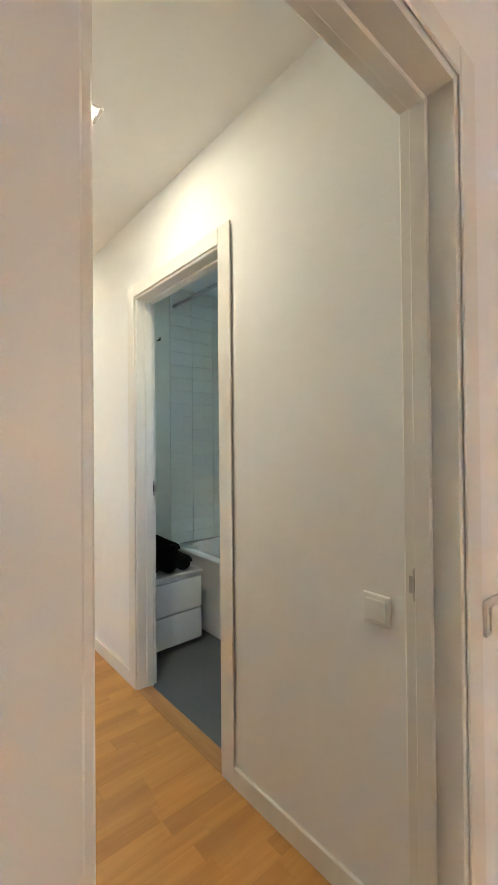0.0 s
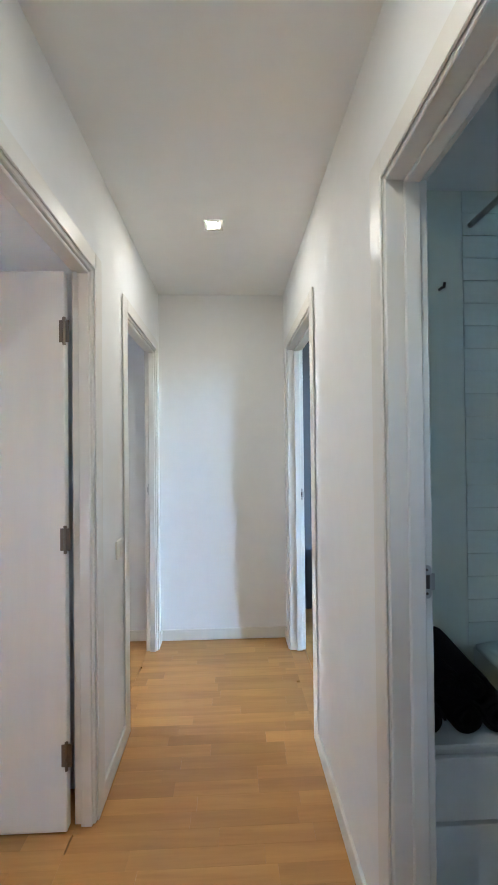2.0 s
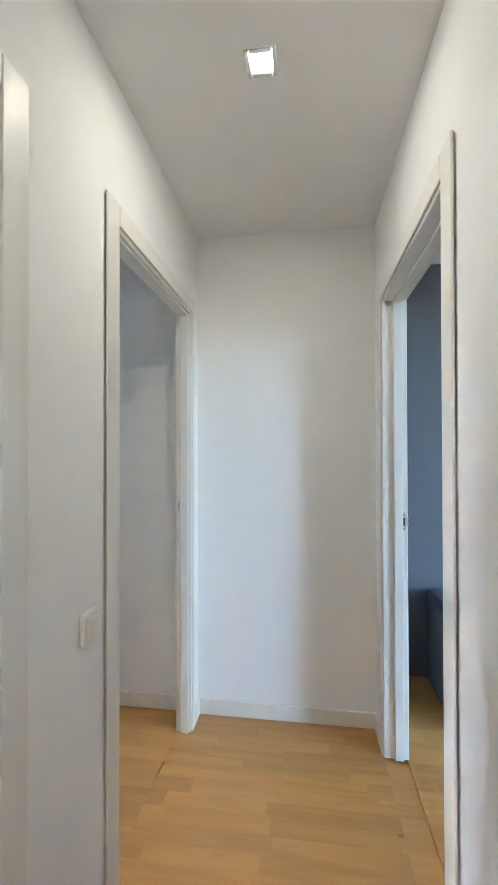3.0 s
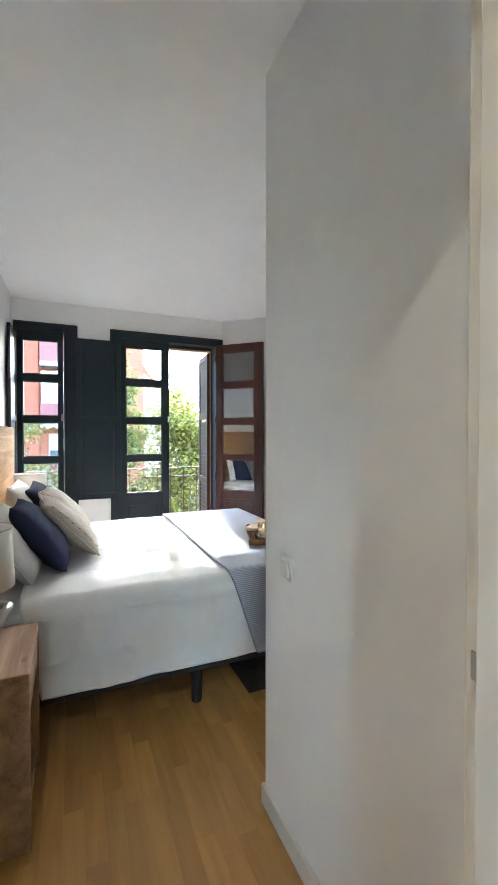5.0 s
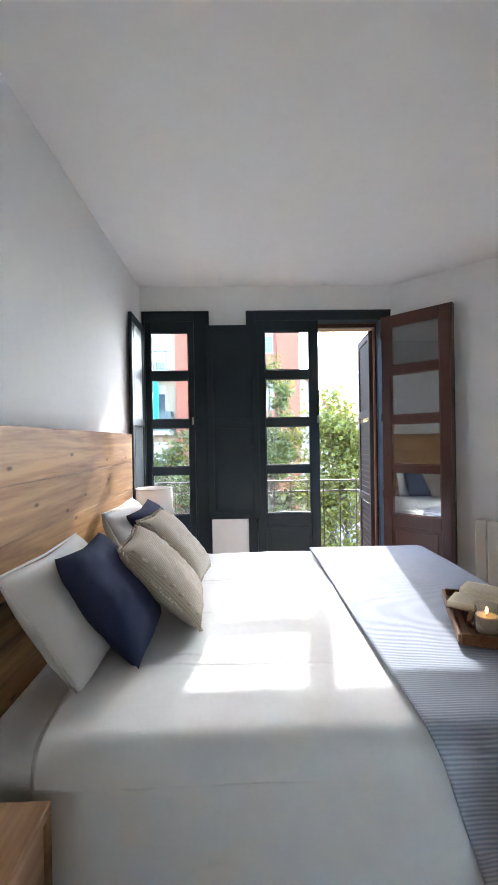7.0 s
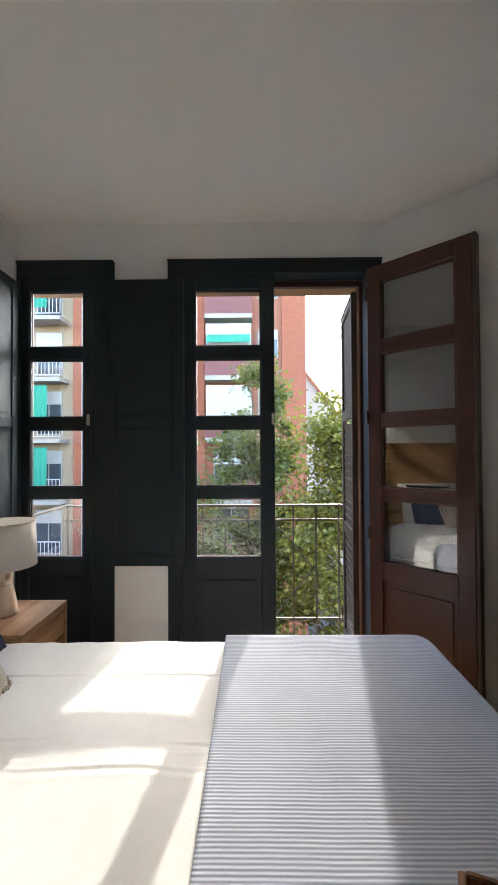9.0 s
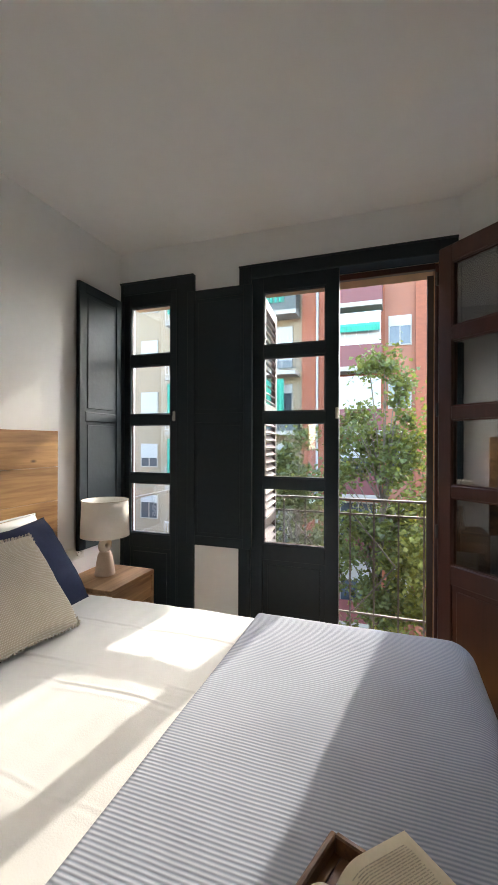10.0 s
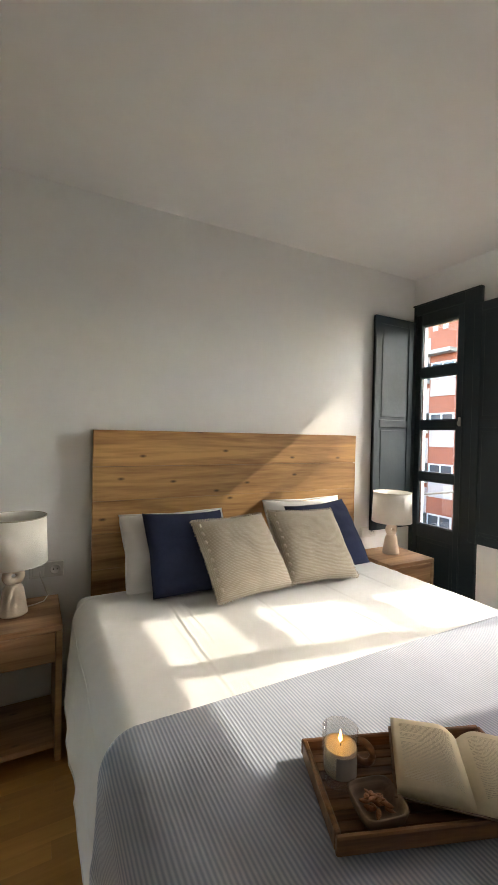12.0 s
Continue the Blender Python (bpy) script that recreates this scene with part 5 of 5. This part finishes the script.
def tree(x, y, top, spread, low, seed, material, label, clumps, leaves, size):
    rnd = random.Random(seed)
    root = thing("street_tree", label, "tree", "street trees")
    mid = (low + top) / 2
    trunk = [(x + 0.15 * math.sin(k * 0.9 + seed), y + 0.12 * math.cos(k * 0.7), GZ + (mid - GZ) * k / 8) for k in range(9)]
    bm = bmesh.new()
    rings = []
    for k, p in enumerate(trunk):
        r = 0.20 - 0.016 * k
        rings.append([bm.verts.new((p[0] + r * math.cos(a * 0.785), p[1] + r * math.sin(a * 0.785), p[2])) for a in range(8)])
    for a, b_ in zip(rings, rings[1:]):
        for k in range(8):
            bm.faces.new((a[k], a[(k + 1) % 8], b_[(k + 1) % 8], b_[k]))
    part("trunk", bm, BARK, root, "", True)
    verts, faces = [], []
    limb = bmesh.new()
    for c in range(clumps):
        while True:
            v = Vector((rnd.uniform(-1, 1), rnd.uniform(-1, 1), rnd.uniform(-1, 1)))
            if 0.25 < v.length < 1:
                break
        taper = 1.0 - 0.45 * max(v.z, 0)
        cc = Vector((x + v.x * spread * taper, y + v.y * spread * taper, mid + v.z * (top - low) / 2))
        k = min(8, max(3, int(8 * (cc.z - 0.8 - GZ) / (mid - GZ))))
        s = Vector(trunk[k])
        h = (s + cc) / 2 + Vector((0, 0, 0.25))
        tb_ = tube([s, h, cc], 0.013, 5)
        me_ = bpy.data.meshes.new("t")
        tb_.to_mesh(me_)
        tb_.free()
        limb.from_mesh(me_)
        bpy.data.meshes.remove(me_)
        rad_ = rnd.uniform(0.28, 0.55) * spread / 1.5
        for _ in range(leaves):
            d = Vector((rnd.gauss(0, 0.5), rnd.gauss(0, 0.5), rnd.gauss(0, 0.42))) * rad_
            q = Euler((rnd.uniform(-1.1, 1.1), rnd.uniform(-1.1, 1.1), rnd.uniform(0, 6.3))).to_matrix()
            sz = size * rnd.uniform(0.6, 1.2)
            i0 = len(verts)
            for cx_, cy_, cz_ in ((0, -0.5, 0), (0.48, -0.05, 0.12), (0.22, 0.28, 0.05), (0, 0.6, 0), (-0.22, 0.28, 0.05), (-0.48, -0.05, 0.12)):
                verts.append(cc + d + q @ Vector((cx_ * sz, cy_ * sz, cz_ * sz)))
            faces.append((i0, i0 + 1, i0 + 2, i0 + 3))
            faces.append((i0, i0 + 3, i0 + 4, i0 + 5))
    part("limbwork", limb, BARK, root)["kind"] = "stuff"
    me = bpy.data.meshes.new("crown")
    me.from_pydata(verts, [], faces)
    me.materials.append(material)
    ob = new("crown", me)
    ob.parent = root
    return root


tree(-12.2, 0.35, 3.7, 1.25, -3.8, 1, LEAFD, "sparse green plane tree on the street", 80, 150, 0.11)
tree(-11.0, 2.15, 2.75, 1.5, -4.5, 2, LEAF, "yellow-green leafy plane tree on the street", 130, 190, 0.10)
tree(-14.5, -2.2, 1.9, 1.5, -4.0, 3, LEAFD, "green plane tree across the street", 70, 120, 0.13)
tree(-13.0, 4.9, 2.3, 1.6, -4.5, 4, LEAF, "yellow-green leafy plane tree on the street", 70, 90, 0.16)
tree(-15.5, -12.6, 0.9, 1.6, -4.5, 5, LEAFD, "green plane tree far down the street", 50, 80, 0.17)

# ---- parquet strips ----
strip_w = 0.0702
rnd = random.Random(5)
FIELDS = [(XL - T, XR + 0.0, -3.5, 0.0, True), (-4.55, XL - T, -1.2, 0.01, True), (-4.55, -1.373, 0.01, 2.3, False), (-4.5, XL - T, -3.5, -1.31, False), (-2.6, 2.6, -4.6, -3.5, False), (XR + TE, 3.0, -1.14, 0.0, False)]
rest, count = [], 0
shared = {}
for x0, x1, y0, y1, near in FIELDS:
    rows = max(1, round((y1 - y0) / strip_w))
    w = (y1 - y0) / rows
    for r in range(rows):
        x = x0 - rnd.uniform(0, 0.4)
        while x < x1:
            L = rnd.choice((0.28, 0.34, 0.40, 0.46, 0.52))
            a, b_ = max(x, x0), min(x + L, x1)
            x += L
            if b_ - a < 0.02:
                continue
            ya, yb = y0 + r * w, y0 + (r + 1) * w
            if near and count < 300 and a > -1.9 and not (a < -0.45 and yb > -0.2 + 0.25):
                key = (round(b_ - a, 3), round(w, 4))
                if key not in shared:
                    bm = boxes([(0, 0.0001, -0.0112, key[0] - 0.0002, w - 0.0001, 0)], 0.0003)
                    shared[key] = mesh_of(bm, "parquet_strip", OAK)
                o = new("parquet_strip", shared[key])
                o.parent, o.location = floor, (a, ya, 0)
                count += 1
            else:
                rest.append((a + 0.0002, ya + 0.0002, -0.0112, b_ - 0.0002, yb - 0.0002, 0))
verts, faces = [], []
for a, ya, za, b_, yb, zb in rest:
    i = len(verts)
    verts += [(a, ya, za), (b_, ya, za), (b_, yb, za), (a, yb, za), (a, ya, zb), (b_, ya, zb), (b_, yb, zb), (a, yb, zb)]
    faces += [(i + 4, i + 5, i + 6, i + 7), (i, i + 1, i + 5, i + 4), (i + 1, i + 2, i + 6, i + 5), (i + 2, i + 3, i + 7, i + 6), (i + 3, i, i + 4, i + 7)]
me = bpy.data.meshes.new("parquet_strips")
me.from_pydata(verts, [], faces)
me.materials.append(OAK)
o = new("parquet_strips", me)
o.parent = floor
o["kind"] = "stuff"

# bathroom tiles
bt = tagged(new("wall_tiling"), "glossy pale tiles on the wall over the bathtub", "tiles", kind="structure")
for name, bl, axis in (("north", (1.235, 2.05, 0.52, 2.5), 0), ):
    tw, th = 0.20, 0.10
    bm = boxes([(0, -0.006, 0, tw - 0.002, 0, th - 0.002)], 0.0008)
    me = mesh_of(bm, "tile", TILE)
    z = 0.5
    for r in range(20):
        for c in range(4):
            o = new("tile", me)
            o.parent, o.location = bt, (1.235 + c * tw, -1.21, 0.5 + r * th)
